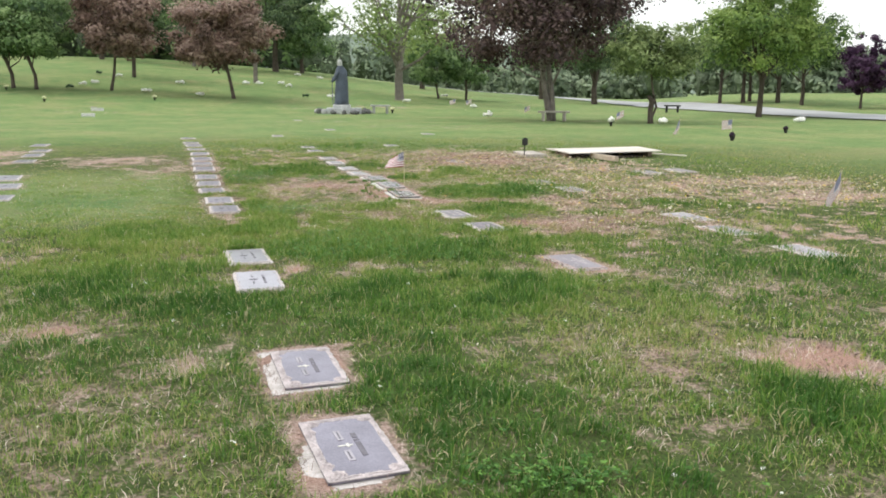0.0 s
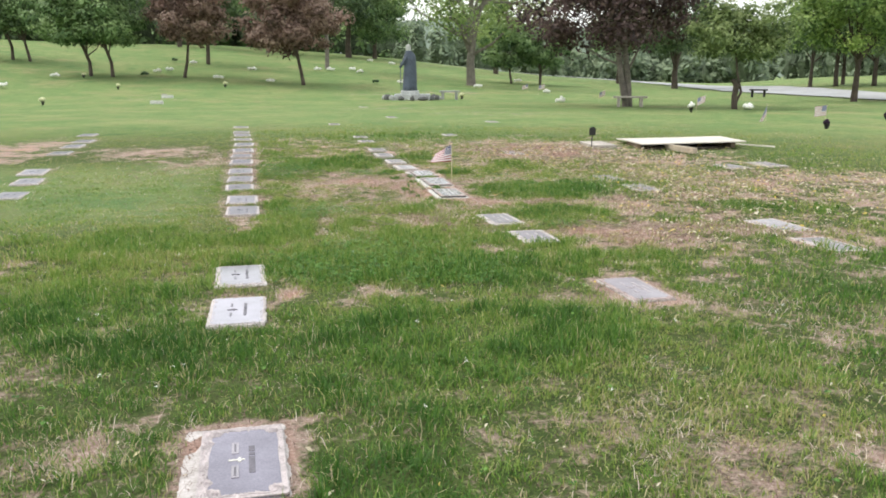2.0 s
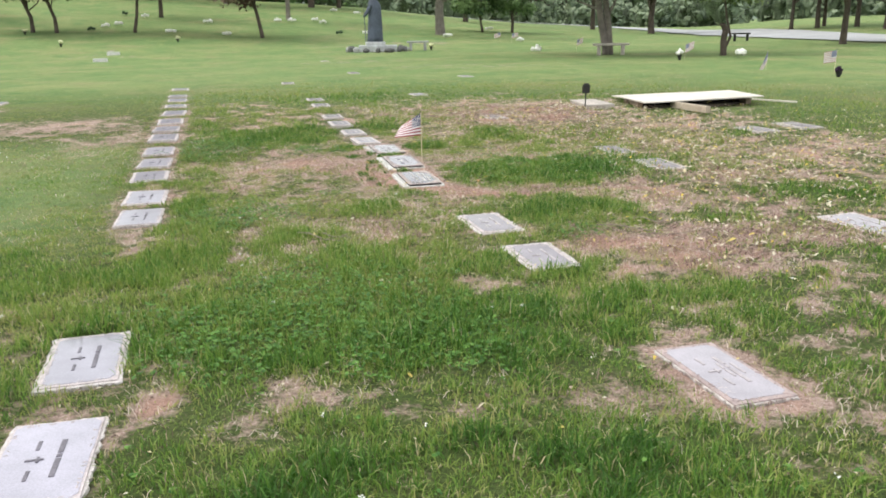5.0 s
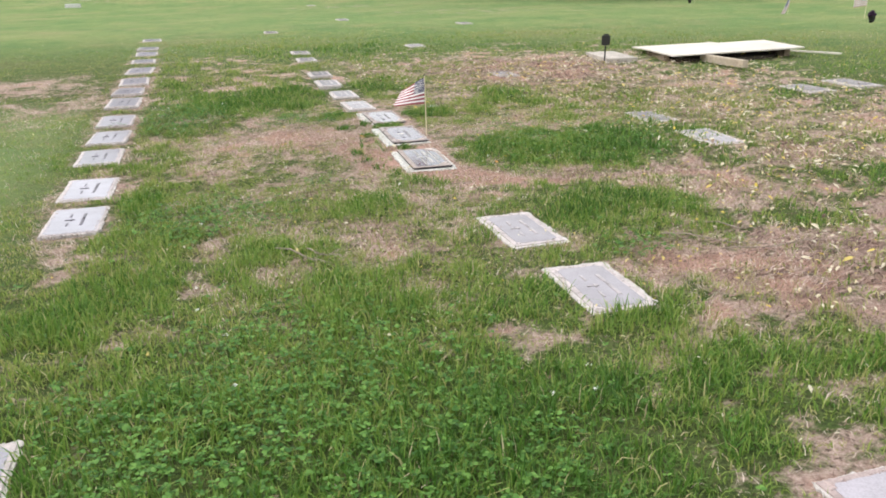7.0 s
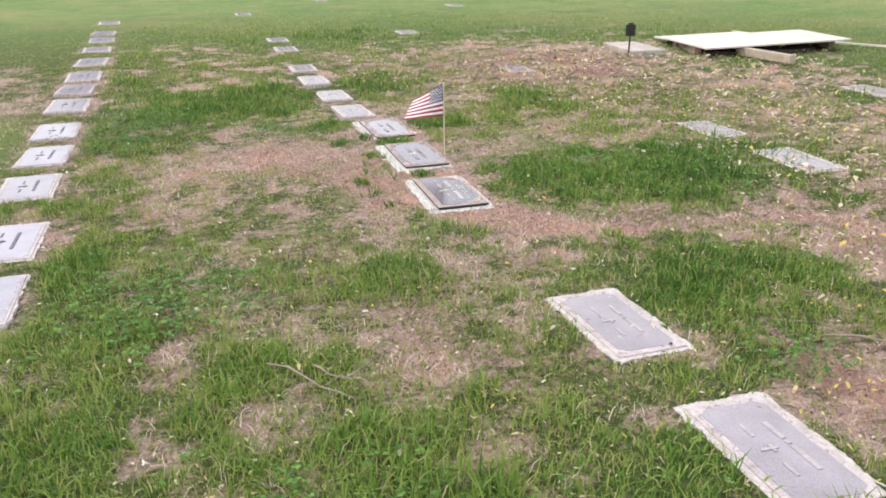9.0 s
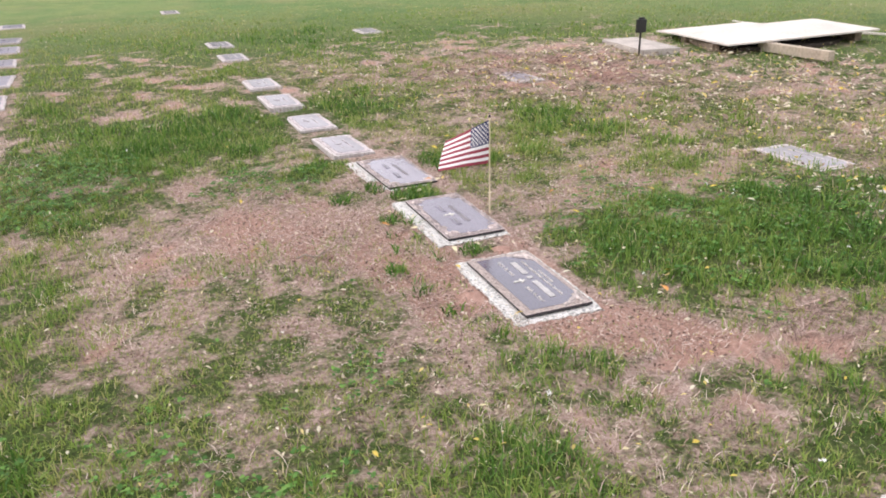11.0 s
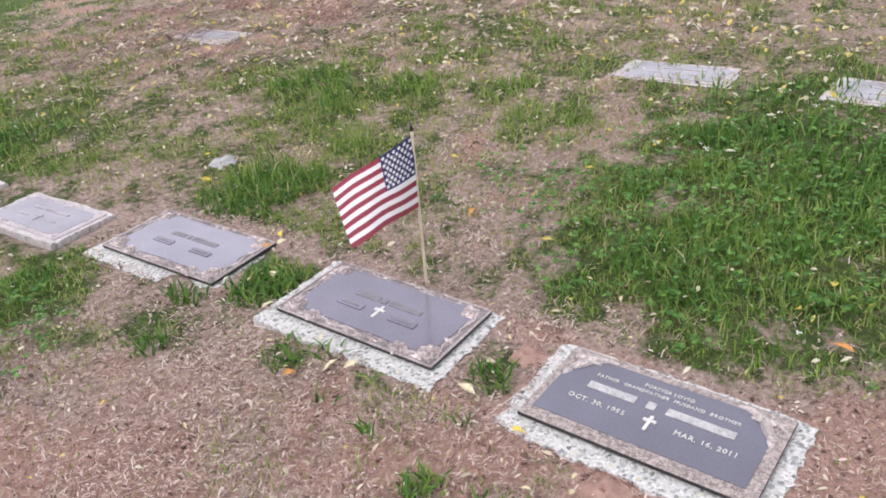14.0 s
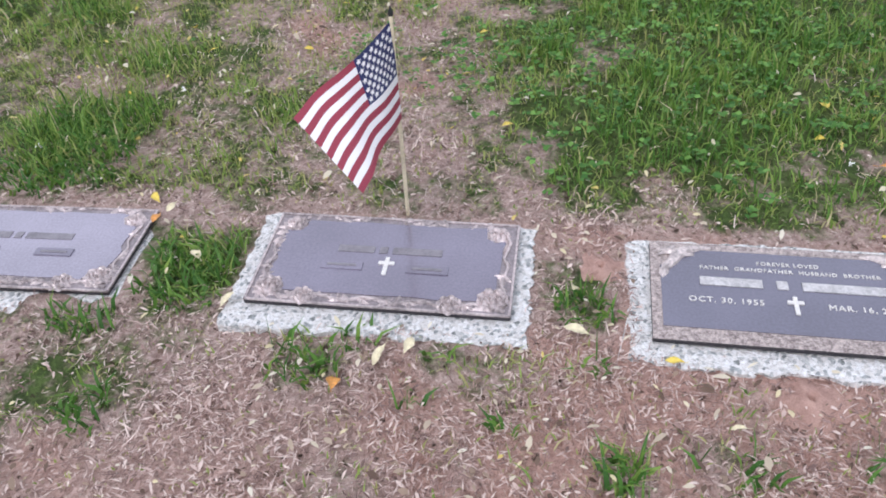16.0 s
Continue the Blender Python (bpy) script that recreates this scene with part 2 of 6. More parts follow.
ASPHALT = material("worn_asphalt", (0.46, 0.465, 0.48), 0.9, vary=0.2, scale=0.4, fine=12, bump=0.3, bump_size=0.01)
PETAL_WHITE = material("petal_white", (0.88, 0.87, 0.84), 0.7, vary=0.10, scale=9, fine=40, bump=0.2)
PETAL_YELLOW = material("petal_yellow", (0.74, 0.73, 0.46), 0.7, vary=0.3, scale=9, fine=40, bump=0.2)
SOIL_DARK = material("open_soil", (0.06, 0.045, 0.035), 0.95, vary=0.4, scale=5, fine=30, bump=0.6)
TWIG = material("dry_twig", (0.34, 0.28, 0.23), 0.9, vary=0.3, scale=20, fine=90)

# ---------------------------------------------------------------- helpers
def part(name, bm, mat, parent=None, label=""):
    me = bpy.data.meshes.new(name)
    bm.normal_update()
    bm.to_mesh(me)
    bm.free()
    for mt in mat if isinstance(mat, (list, tuple)) else [mat]:
        me.materials.append(mt)
    ob = new(name, me)
    ob.parent = parent
    return tagged(ob, label)


def empty(name, m, label="", category="", group=""):
    ob = new(name)
    ob.empty_display_size = 0.1
    ob.matrix_basis = m
    return tagged(ob, label, category, group)


def box(bm, size, at=(0, 0, 0), bevel=0.0, turn=None):
    """A bevelled box whose middle lies at `at`."""
    m = Matrix.Translation(at) @ (turn or Matrix()) @ Matrix.Diagonal((*size, 1))
    vs = bmesh.ops.create_cube(bm, size=1.0, matrix=m)["verts"]
    if bevel:
        es = list({e for v in vs for e in v.link_edges})
        bmesh.ops.bevel(bm, geom=es, offset=bevel, segments=2, affect="EDGES", profile=0.6)
    return bm


def tube(bm, pts, radii, sides=6, cap=True):
    """A tapered tube along a line of points."""
    rings = []
    for i, p in enumerate(pts):
        p = Vector(p)
        d = (Vector(pts[min(i + 1, len(pts) - 1)]) - Vector(pts[max(i - 1, 0)])).normalized()
        a = d.orthogonal().normalized() if abs(d.z) < 0.95 else Vector((1, 0, 0)).cross(d).normalized()
        b = d.cross(a)
        rings.append([bm.verts.new(p + radii[i] * (math.cos(k * 2 * math.pi / sides) * a + math.sin(k * 2 * math.pi / sides) * b)) for k in range(sides)])
    for r0, r1 in zip(rings, rings[1:]):
        off = min(range(sides), key=lambda o: sum((r0[k].co - r1[(k + o) % sides].co).length for k in range(sides)))
        for k in range(sides):
            bm.faces.new((r0[k], r0[(k + 1) % sides], r1[(k + 1 + off) % sides], r1[(k + off) % sides]))
    if cap:
        bm.faces.new(rings[0][::-1])
        bm.faces.new(rings[-1])
    return bm


def blob(bm, at, size, sub=1, rough=0.0, rnd=random):
    m = Matrix.Translation(at) @ Matrix.Diagonal((*size, 1))
    vs = bmesh.ops.create_icosphere(bm, subdivisions=sub, radius=1.0, matrix=m)["verts"]
    if rough:
        for v in vs:
            v.co += Vector([rnd.uniform(-rough, rough) * s for s in size])
    return vs


def prism(bm, outline, z0, z1):
    """A flat plate from an outline of (u, v)."""
    lo, hi = [bm.verts.new((u, v, z0)) for u, v in outline], [bm.verts.new((u, v, z1)) for u, v in outline]
    bm.faces.new(hi)
    bm.faces.new(lo[::-1])
    for k in range(len(outline)):
        j = (k + 1) % len(outline)
        bm.faces.new((lo[k], lo[j], hi[j], hi[k]))
    return bm


def fast_mesh(name, verts, tris, mat, tone=None, smooth=False):
    """One mesh straight from arrays of triangles."""
    me = bpy.data.meshes.new(name)
    me.vertices.add(len(verts))
    me.vertices.foreach_set("co", np.ascontiguousarray(verts, np.float32).ravel())
    me.loops.add(len(tris) * 3)
    me.loops.foreach_set("vertex_index", np.ascontiguousarray(tris, np.int32).ravel())
    me.polygons.add(len(tris))
    me.polygons.foreach_set("loop_start", np.arange(0, len(tris) * 3, 3, dtype=np.int32))
    if tone is not None:
        me.attributes.new("tone", "FLOAT", "POINT").data.foreach_set("value", np.ascontiguousarray(tone, np.float32))
    me.update(calc_edges=True)
    me.materials.append(mat)
    if smooth:
        me.shade_smooth()
    return new(name, me)


def vnoise(x, y, seed=0):
    """Smooth value noise over arrays, 0 to 1."""
    xi, yi = np.floor(x).astype(np.int64), np.floor(y).astype(np.int64)
    fx, fy = x - xi, y - yi
    fx, fy = fx * fx * (3 - 2 * fx), fy * fy * (3 - 2 * fy)

    def h(a, b):
        v = (a * 374761393 + b * 668265263 + seed * 974634777) & 0xFFFFFFFF
        v = ((v ^ (v >> 13)) * 1274126177) & 0xFFFFFFFF
        return ((v ^ (v >> 16)) & 0xFFFF) / 65535.0
    return (h(xi, yi) * (1 - fx) + h(xi + 1, yi) * fx) * (1 - fy) + (h(xi, yi + 1) * (1 - fx) + h(xi + 1, yi + 1) * fx) * fy


def fbm(x, y, seed=0, octaves=4):
    total, amp, norm = 0, 1.0, 0.0
    for k in range(octaves):
        total, norm = total + amp * vnoise(x * 2 ** k, y * 2 ** k, seed + k), norm + amp
        amp *= 0.55
    return total / norm


def smooth(a, b, v):
    t = np.clip((v - a) / (b - a), 0, 1)
    return t * t * (3 - 2 * t)


# ---------------------------------------------------------------- the lie of the land
RIDGE_AZ = [-180, -60, -15, -9, -1, 5, 9.7, 16.4, 20, 26, 31, 36, 40, 46, 70, 180]
RIDGE_Z = [2.0, 4.0, 5.3, 5.0, 4.9, 4.2, 3.5, 2.0, 1.3, 0.6, 0.3, 1.2, 1.5, 1.6, 1.0, 2.0]


def swell(x, y):
    """The lawn's low rise beyond the nearest graves."""
    return 0.13 * smooth(13.6, 18.5, y) * smooth(42, 26, y) * smooth(40, 20, np.abs(x - 3))


def land(x, y):
    """Ground height: level round the graves, rising to a ridge a good hundred metres off."""
    x, y = np.asarray(x, float), np.asarray(y, float)
    d = np.hypot(x, y)
    az = np.degrees(np.arctan2(x, y))
    rise = np.interp(az, RIDGE_AZ, RIDGE_Z) * smooth(42, 112, d)
    rise = rise - 2.5 * smooth(118, 170, d) * np.clip(np.interp(az, RIDGE_AZ, RIDGE_Z) / 4, 0, 1)
    near = 0.035 * (fbm(x * 0.8, y * 0.8, 3) - 0.5) + 0.02 * (fbm(x * 4.0, y * 4.0, 5, 3) - 0.5)
    dip = 0.036 * np.minimum(y - 13.0, 0.1) * smooth(2.2, 0.7, np.abs(y - 13.0)) * smooth(2.6, 0.9, np.abs(x - 3.2))
    return rise + swell(x, y) + near * smooth(200, 30, d) + dip


def swell_at(x, y):
    return float(swell(np.array([x]), np.array([y]))[0])


# rows of flush grave markers: place along the row
ROW_WEST = [(-2.1, 13.1), (-2.2, 14.45), (-2.34, 15.4), (-2.42, 17.67), (-2.46, 18.95), (-2.48, 20.2), (-2.72, 22.0), (-3.9, 53.2)]
ROW_PATH = [(0.74, 4.02), (0.73, 5.08), (0.69, 7.23), (0.70, 8.20), (0.70, 11.3), (0.69, 12.15), (0.65, 13.3), (0.65, 14.19), (0.65, 15.0), (0.66, 16.01), (0.66, 16.8), (0.68, 17.57), (0.69, 18.68), (0.66, 20.06), (0.65, 21.25), (0.62, 22.3), (0.6, 24.3)]
ROW_FLAG = [(3.40, 7.22), (3.35, 9.21), (3.32, 10.21), (3.27, 12.295), (3.30, 13.22), (3.32, 14.18), (3.19, 14.97), (3.15, 15.73), (3.09, 16.52), (3.09, 17.33), (3.12, 19.05), (3.16, 20.25), (3.07, 25.1)]
ROW_EAST = [(5.78, 7.1), (5.8, 8.3), (5.95, 9.28), (5.87, 12.2), (5.90, 13.3), (5.47, 16.57), (5.24, 20.6)]
ROW_FAR = [(8.46, 14.22), (9.22, 14.35), (5.3, 29.0), (5.9, 40.5), (7.7, 25.6), (7.9, 18.05)]
STONES = ROW_WEST + ROW_PATH + ROW_FLAG + ROW_EAST + ROW_FAR

# dry ground, thick green ground, clover: middle, half sizes, turn, how strongly
DRY_SOUTH = [(2.8, 7.1, 0.5, 0.2, -14, 0.55), (1.04, 7.66, 0.11, 0.24, -14, 0.85), (-0.62, 6.19, 0.37, 0.33, -16, 0.8), (0.1, 8.4, 0.33, 0.48, -15, 0.7), (3.45, 4.44, 0.41, 0.45, -17, 0.9), (2.56, 4.5, 0.36, 0.28, -17, 0.5), (3.55, 5.5, 0.25, 0.45, -16, 0.4), (0.15, 5.31, 0.17, 0.24, -16, 0.65), (-0.39, 5.03, 0.22, 0.33, -17, 0.4),
             (2.07, 3.87, 0.5, 0.39, -17, 0.35), (0.25, 4.17, 0.21, 0.34, -17, 0.35), (2.7, 4.71, 0.22, 0.27, -13, 0.5), (2.31, 5.07, 0.22, 0.24, -13, 0.4), (3.61, 6.55, 0.32, 0.5, -13, 0.4), (3.44, 7.67, 0.2, 0.25, -18, 0.6)]
DRY_MID = [(1.83, 9.22, 0.15, 0.16, -18, 0.6), (4.4, 9.23, 0.75, 0.65, -19, 0.95), (5.4, 9.2, 0.9, 0.45, -10, 0.8), (3.45, 9.32, 0.2, 0.25, -18, 0.8), (2.5, 9.52, 0.18, 0.22, -19, 0.85), (2.47, 10.2, 0.25, 0.35, -19, 0.78), (1.93, 10.68, 0.29, 0.26, -19, 0.65), (1.52, 10.37, 0.13, 0.19, -19, 0.5),
           (4.96, 10.78, 0.35, 0.6, -19, 0.8), (4.6, 11.3, 0.9, 0.42, -20, 0.9), (6.36, 11.38, 0.7, 0.6, -21, 0.8), (3.19, 11.25, 0.3, 0.4, -19, 0.55), (3.5, 11.7, 0.45, 0.3, -40, 1.0), (2.81, 11.93, 0.5, 0.4, -20, 0.7), (8.9, 10.6, 1.5, 0.8, -10, 0.8), (7.6, 12.3, 1.2, 0.9, -13, 0.7)]
DRY_NORTH = [(1.6, 12.35, 0.25, 0.33, -20, 0.7), (2.0, 13.45, 1.0, 0.75, -22, 0.72), (2.86, 12.28, 0.24, 0.2, -40, 1.1), (2.68, 13.4, 0.75, 0.6, -42, 0.9), (2.85, 13.35, 0.6, 0.3, -75, 0.9), (3.45, 12.74, 0.16, 0.1, -76, 0.9), (5.15, 13.3, 0.17, 0.3, -60, 0.85), (4.3, 13.6, 0.36, 0.55, -46, 0.66),
             (4.15, 13.25, 0.75, 0.24, 12, 0.9), (6.0, 16.95, 1.9, 1.5, -22, 0.95), (7.3, 15.3, 1.3, 0.9, -10, 0.75), (-0.05, 15.8, 0.75, 1.1, -20, 0.55), (-1.0, 17.6, 1.3, 1.0, -8, 0.7), (-3.4, 18.5, 0.9, 2.4, -8, 0.8), (2.9, 12.75, 0.36, 0.4, 0, 0.95), (9.6, 12.4, 1.3, 0.9, -10, 0.8)]
THIN = [(9.0, 31.5, 3.8, 2.5, -7, 0.6), (-4.6, 49.5, 2.4, 2.2, -14, 0.66), (14.0, 56.0, 3.2, 2.5, 0, 0.66), (8.0, 53.0, 1.6, 1.5, 0, 0.6), (6.5, 39.0, 3.5, 2.5, 0, 0.58), (3.0, 4.2, 2.2, 1.2, -16, 0.32), (-0.2, 4.4, 1.1, 1.0, 0, 0.4), (4.4, 6.2, 1.3, 1.0, 0, 0.34), (2.6, 11.2, 1.0, 1.6, 0, 0.5), (4.5, 14.8, 1.9, 1.4, 0, 0.58), (6.5, 13.7, 1.6, 1.0, 0, 0.5), (4.0, 17.4, 0.9, 1.8, 0, 0.45), (2.1, 9.6, 1.1, 0.8, 0, 0.5), (0.8, 24.5, 1.5, 2.5, 0, 0.3)]
LUSH_SOUTH = [(1.1, 6.2, 1.2, 0.65, -16, 0.6), (2.2, 6.35, 0.95, 0.6, -16, 0.9), (-0.4, 8.4, 0.85, 1.1, -16, 0.75), (-0.2, 7.15, 0.5, 0.49, -13, 0.8), (1.2, 4.58, 0.36, 0.47, -17, 0.7), (3.02, 3.78, 0.32, 0.39, -17, 0.7), (5.2, 6.5, 0.6, 0.8, -16, 0.6), (1.85, 3.39, 0.18, 0.15, -17, 0.7),
              (1.75, 8.9, 0.9, 1.0, -12, 0.75), (-0.1, 9.4, 1.1, 0.9, -12, 0.7), (5.5, 7.8, 0.4, 0.7, -12, 0.6), (3.05, 9.0, 0.46, 0.36, -19, 0.9), (3.51, 8.14, 0.3, 0.28, -18, 0.8), (2.0, 8.4, 1.0, 0.55, -16, 0.95), (0.95, 9.75, 0.4, 0.65, -19, 0.9), (4.3, 7.9, 0.5, 0.35, -15, 0.6)]
LUSH_MID = [(3.95, 10.4, 0.48, 0.55, -19, 0.8), (4.09, 10.0, 0.36, 0.4, -19, 0.7), (1.07, 10.48, 0.28, 0.65, -19, 0.85), (1.8, 10.2, 0.18, 0.24, -19, 0.8), (2.15, 10.25, 0.12, 0.18, -19, 0.6), (3.05, 9.25, 0.13, 0.2, -19, 1), (2.5, 10.97, 0.38, 0.22, -19, 0.6),
            (2.75, 9.59, 0.16, 0.16, -19, 0.5), (4.72, 12.3, 0.74, 0.62, -15, 1), (5.4, 12.5, 0.5, 0.42, -20, 0.85), (6.6, 10.3, 0.6, 0.4, 0, 0.6), (1.2, 11.6, 0.4, 0.5, -20, 0.6), (-1.2, 12.5, 1.4, 2.0, -14, 0.5)]
LUSH_NORTH = [(2.09, 15.6, 0.8, 0.6, -21, 0.6), (3.53, 16.1, 0.35, 0.55, -30, 0.75), (5.05, 14.92, 0.42, 0.42, -60, 0.85), (2.46, 15.86, 0.5, 0.5, -47, 0.85), (2.92, 14.5, 0.19, 0.32, -45, 0.7), (8.2, 14.0, 0.25, 0.6, -55, 0.6), (3.6, 20.5, 1.1, 1.1, -57, 0.6), (3.85, 14.33, 0.2, 0.2, -60, 0.8),
              (2.93, 11.91, 0.03, 0.07, -40, 0.6), (2.98, 13.35, 0.08, 0.09, -43, 0.7), (4.41, 14.2, 0.15, 0.15, -81, 0.6), (5.3, 13.97, 0.11, 0.2, -84, 0.7), (3.30, 13.73, 0.14, 0.2, 0, 0.9), (3.19, 12.76, 0.06, 0.07, 0, 0.6), (2.77, 12.68, 0.05, 0.05, 0, 0.6)]
CLOVER_BEDS = [(1.41, 10.84, 0.22, 0.29, -19, 0.9), (1.24, 14.8, 0.5, 0.55, -20, 0.9), (3.79, 9.69, 0.19, 0.19, -19, 0.8), (2.32, 11.82, 0.15, 0.2, -19, 0.25), (1.35, 3.49, 0.26, 0.14, -17, 0.9), (1.8, 8.7, 0.55, 0.7, -15, 0.6), (1.54, 8.45, 0.5, 0.5, -18, 1), (2.1, 8.1, 0.6, 0.4, -16, 0.7), (1.45, 11.13, 0.4, 0.45, -20, 0.6), (2.03, 9.04, 0.29, 0.23, -18, 0.6), (2.38, 14.41, 0.29, 0.3, -44, 0.7), (4.65, 12.5, 0.8, 0.7, -20, 0.4)]


def cover(patches, x, y, seed, soft=0.8):
    """How far a place lies inside any of these patches, with ragged edges."""
    rag = 1.0 * (fbm(x * 1.7, y * 1.7, seed) - 0.5) + 1.7 * (fbm(x * 7.0, y * 7.0, seed + 9, 4) - 0.5)
    total = np.zeros_like(x)
    for cx, cy, a, b, turn, much in patches:
        c, s = math.cos(radians(turn)), math.sin(radians(turn))
        u, v = ((x - cx) * c + (y - cy) * s) / a, (-(x - cx) * s + (y - cy) * c) / b
        total = np.maximum(total, much * smooth(1 + soft, 1 - soft, np.sqrt(u * u + v * v) + rag * min(1.0, max(0.3, min(a, b) / 0.3))))
    return total


def ground_state(x, y):
    """Dryness and bareness of the turf at each place."""
    x, y = np.asarray(x, float), np.asarray(y, float)
    dry = np.maximum(cover(DRY_SOUTH + DRY_MID + DRY_NORTH, x, y, 21), cover(THIN, x, y, 37))
    lush = cover(LUSH_SOUTH + LUSH_MID + LUSH_NORTH, x, y, 41, 0.45)
    chop = smooth(0.40, 0.62, fbm(x * 3.2, y * 3.2, 57, 5))
    chop = chop * (1 - 0.8 * cover([(2.55, 13.1, 0.95, 1.2, 0, 1)], x, y, 59))
    dry = dry * (1 - 0.42 * chop)
    lush = lush * (1 - 0.45 * smooth(0.50, 0.68, fbm(x * 2.7, y * 2.7, 58, 5)))
    dense = cover([(2.05, 8.35, 1.2, 0.6, -16, 1), (1.3, 8.7, 0.6, 0.6, -16, 0.7), (1.45, 3.9, 0.6, 0.7, -16, 0.5)], x, y, 43, 0.5)
    lush = np.maximum(lush, 0.9 * dense)
    mottle = (0.30 * smooth(0.45, 0.70, fbm(x * 0.9, y * 0.9, 51, 3)) + 0.70 * smooth(0.48, 0.72, fbm(x * 5.5, y * 5.5, 55, 4))) * smooth(8.5, 5.5, np.abs(x - 3)) * smooth(11.0, 8.0, np.abs(y - 11)) * (0.85 - 0.35 * smooth(8.0, 6.5, y)) * (1 - 0.6 * smooth(1.0, 0.2, x) * smooth(9, 10, y))
    dry = np.maximum(dry, mottle * (1 - 0.7 * smooth(0.8, -0.2, x) * smooth(9.0, 10.5, y)))
    edge = np.full_like(x, 9.0)
    for sx, sy in STONES:
        edge = np.minimum(edge, np.maximum(np.abs(x - sx) - 0.205, np.abs(y - sy) - 0.355))
    bald = np.where((y < 6) | ((y < 8.9) & (x > 2)) | ((y > 11.5) & (y < 14.8) & (x > 2) & (x < 4)), 0.70, np.where((y > 10.5) & (x < 1.5), 0.5, 0.35))
    dry = np.maximum(dry, smooth(0.14, 0.0, edge + 0.16 * (fbm(x * 6, y * 6, 61) - 0.5)) * bald)
    dry = dry * (1 - 0.85 * lush)
    bare = smooth(0.50, 0.82, dry) * (0.55 + 0.45 * smooth(0.4, 0.6, fbm(x * 2.1, y * 2.1, 63, 3)))
    return dry, bare, lush, edge


# ---------------------------------------------------------------- ground
def stretch(lo, hi, step, reach):
    mid = list(np.arange(lo, hi + 1e-6, step))
    out, d, s = [], 0.0, step
    while d < reach:
        s *= 1.085
        d += s
        out.append(d)
    return np.array([lo - v for v in out[::-1]] + mid + [hi + v for v in out])


gx, gy = stretch(-7.0, 13.0, 0.08, 900), stretch(0.5, 25.5, 0.08, 900)
GX, GY = np.meshgrid(gx, gy)
X, Y = GX.ravel(), GY.ravel()
dry_v, bare_v, lush_v, edge_v = ground_state(X, Y)
DIP = 0.036 * np.minimum(Y - 13.0, 0.1) * smooth(2.2, 0.7, np.abs(Y - 13.0)) * smooth(2.6, 0.9, np.abs(X - 3.2))
Z = land(X, Y) - 0.02 * bare_v * (edge_v > 0.05) + 0.012 * lush_v
level = DIP + swell(X, Y)
Z = np.where((edge_v < 0.10) & (Y < 40), np.clip(Z - level, -0.004, 0.006) + level, Z)
Z = np.where(edge_v < -0.09, Z - 0.03, Z)
nx, ny = len(gx), len(gy)
idx = (np.arange(ny - 1)[:, None] * nx + np.arange(nx - 1)[None, :]).ravel()
tris = np.concatenate([np.stack([idx, idx + 1, idx + nx + 1], 1), np.stack([idx, idx + nx + 1, idx + nx], 1)])


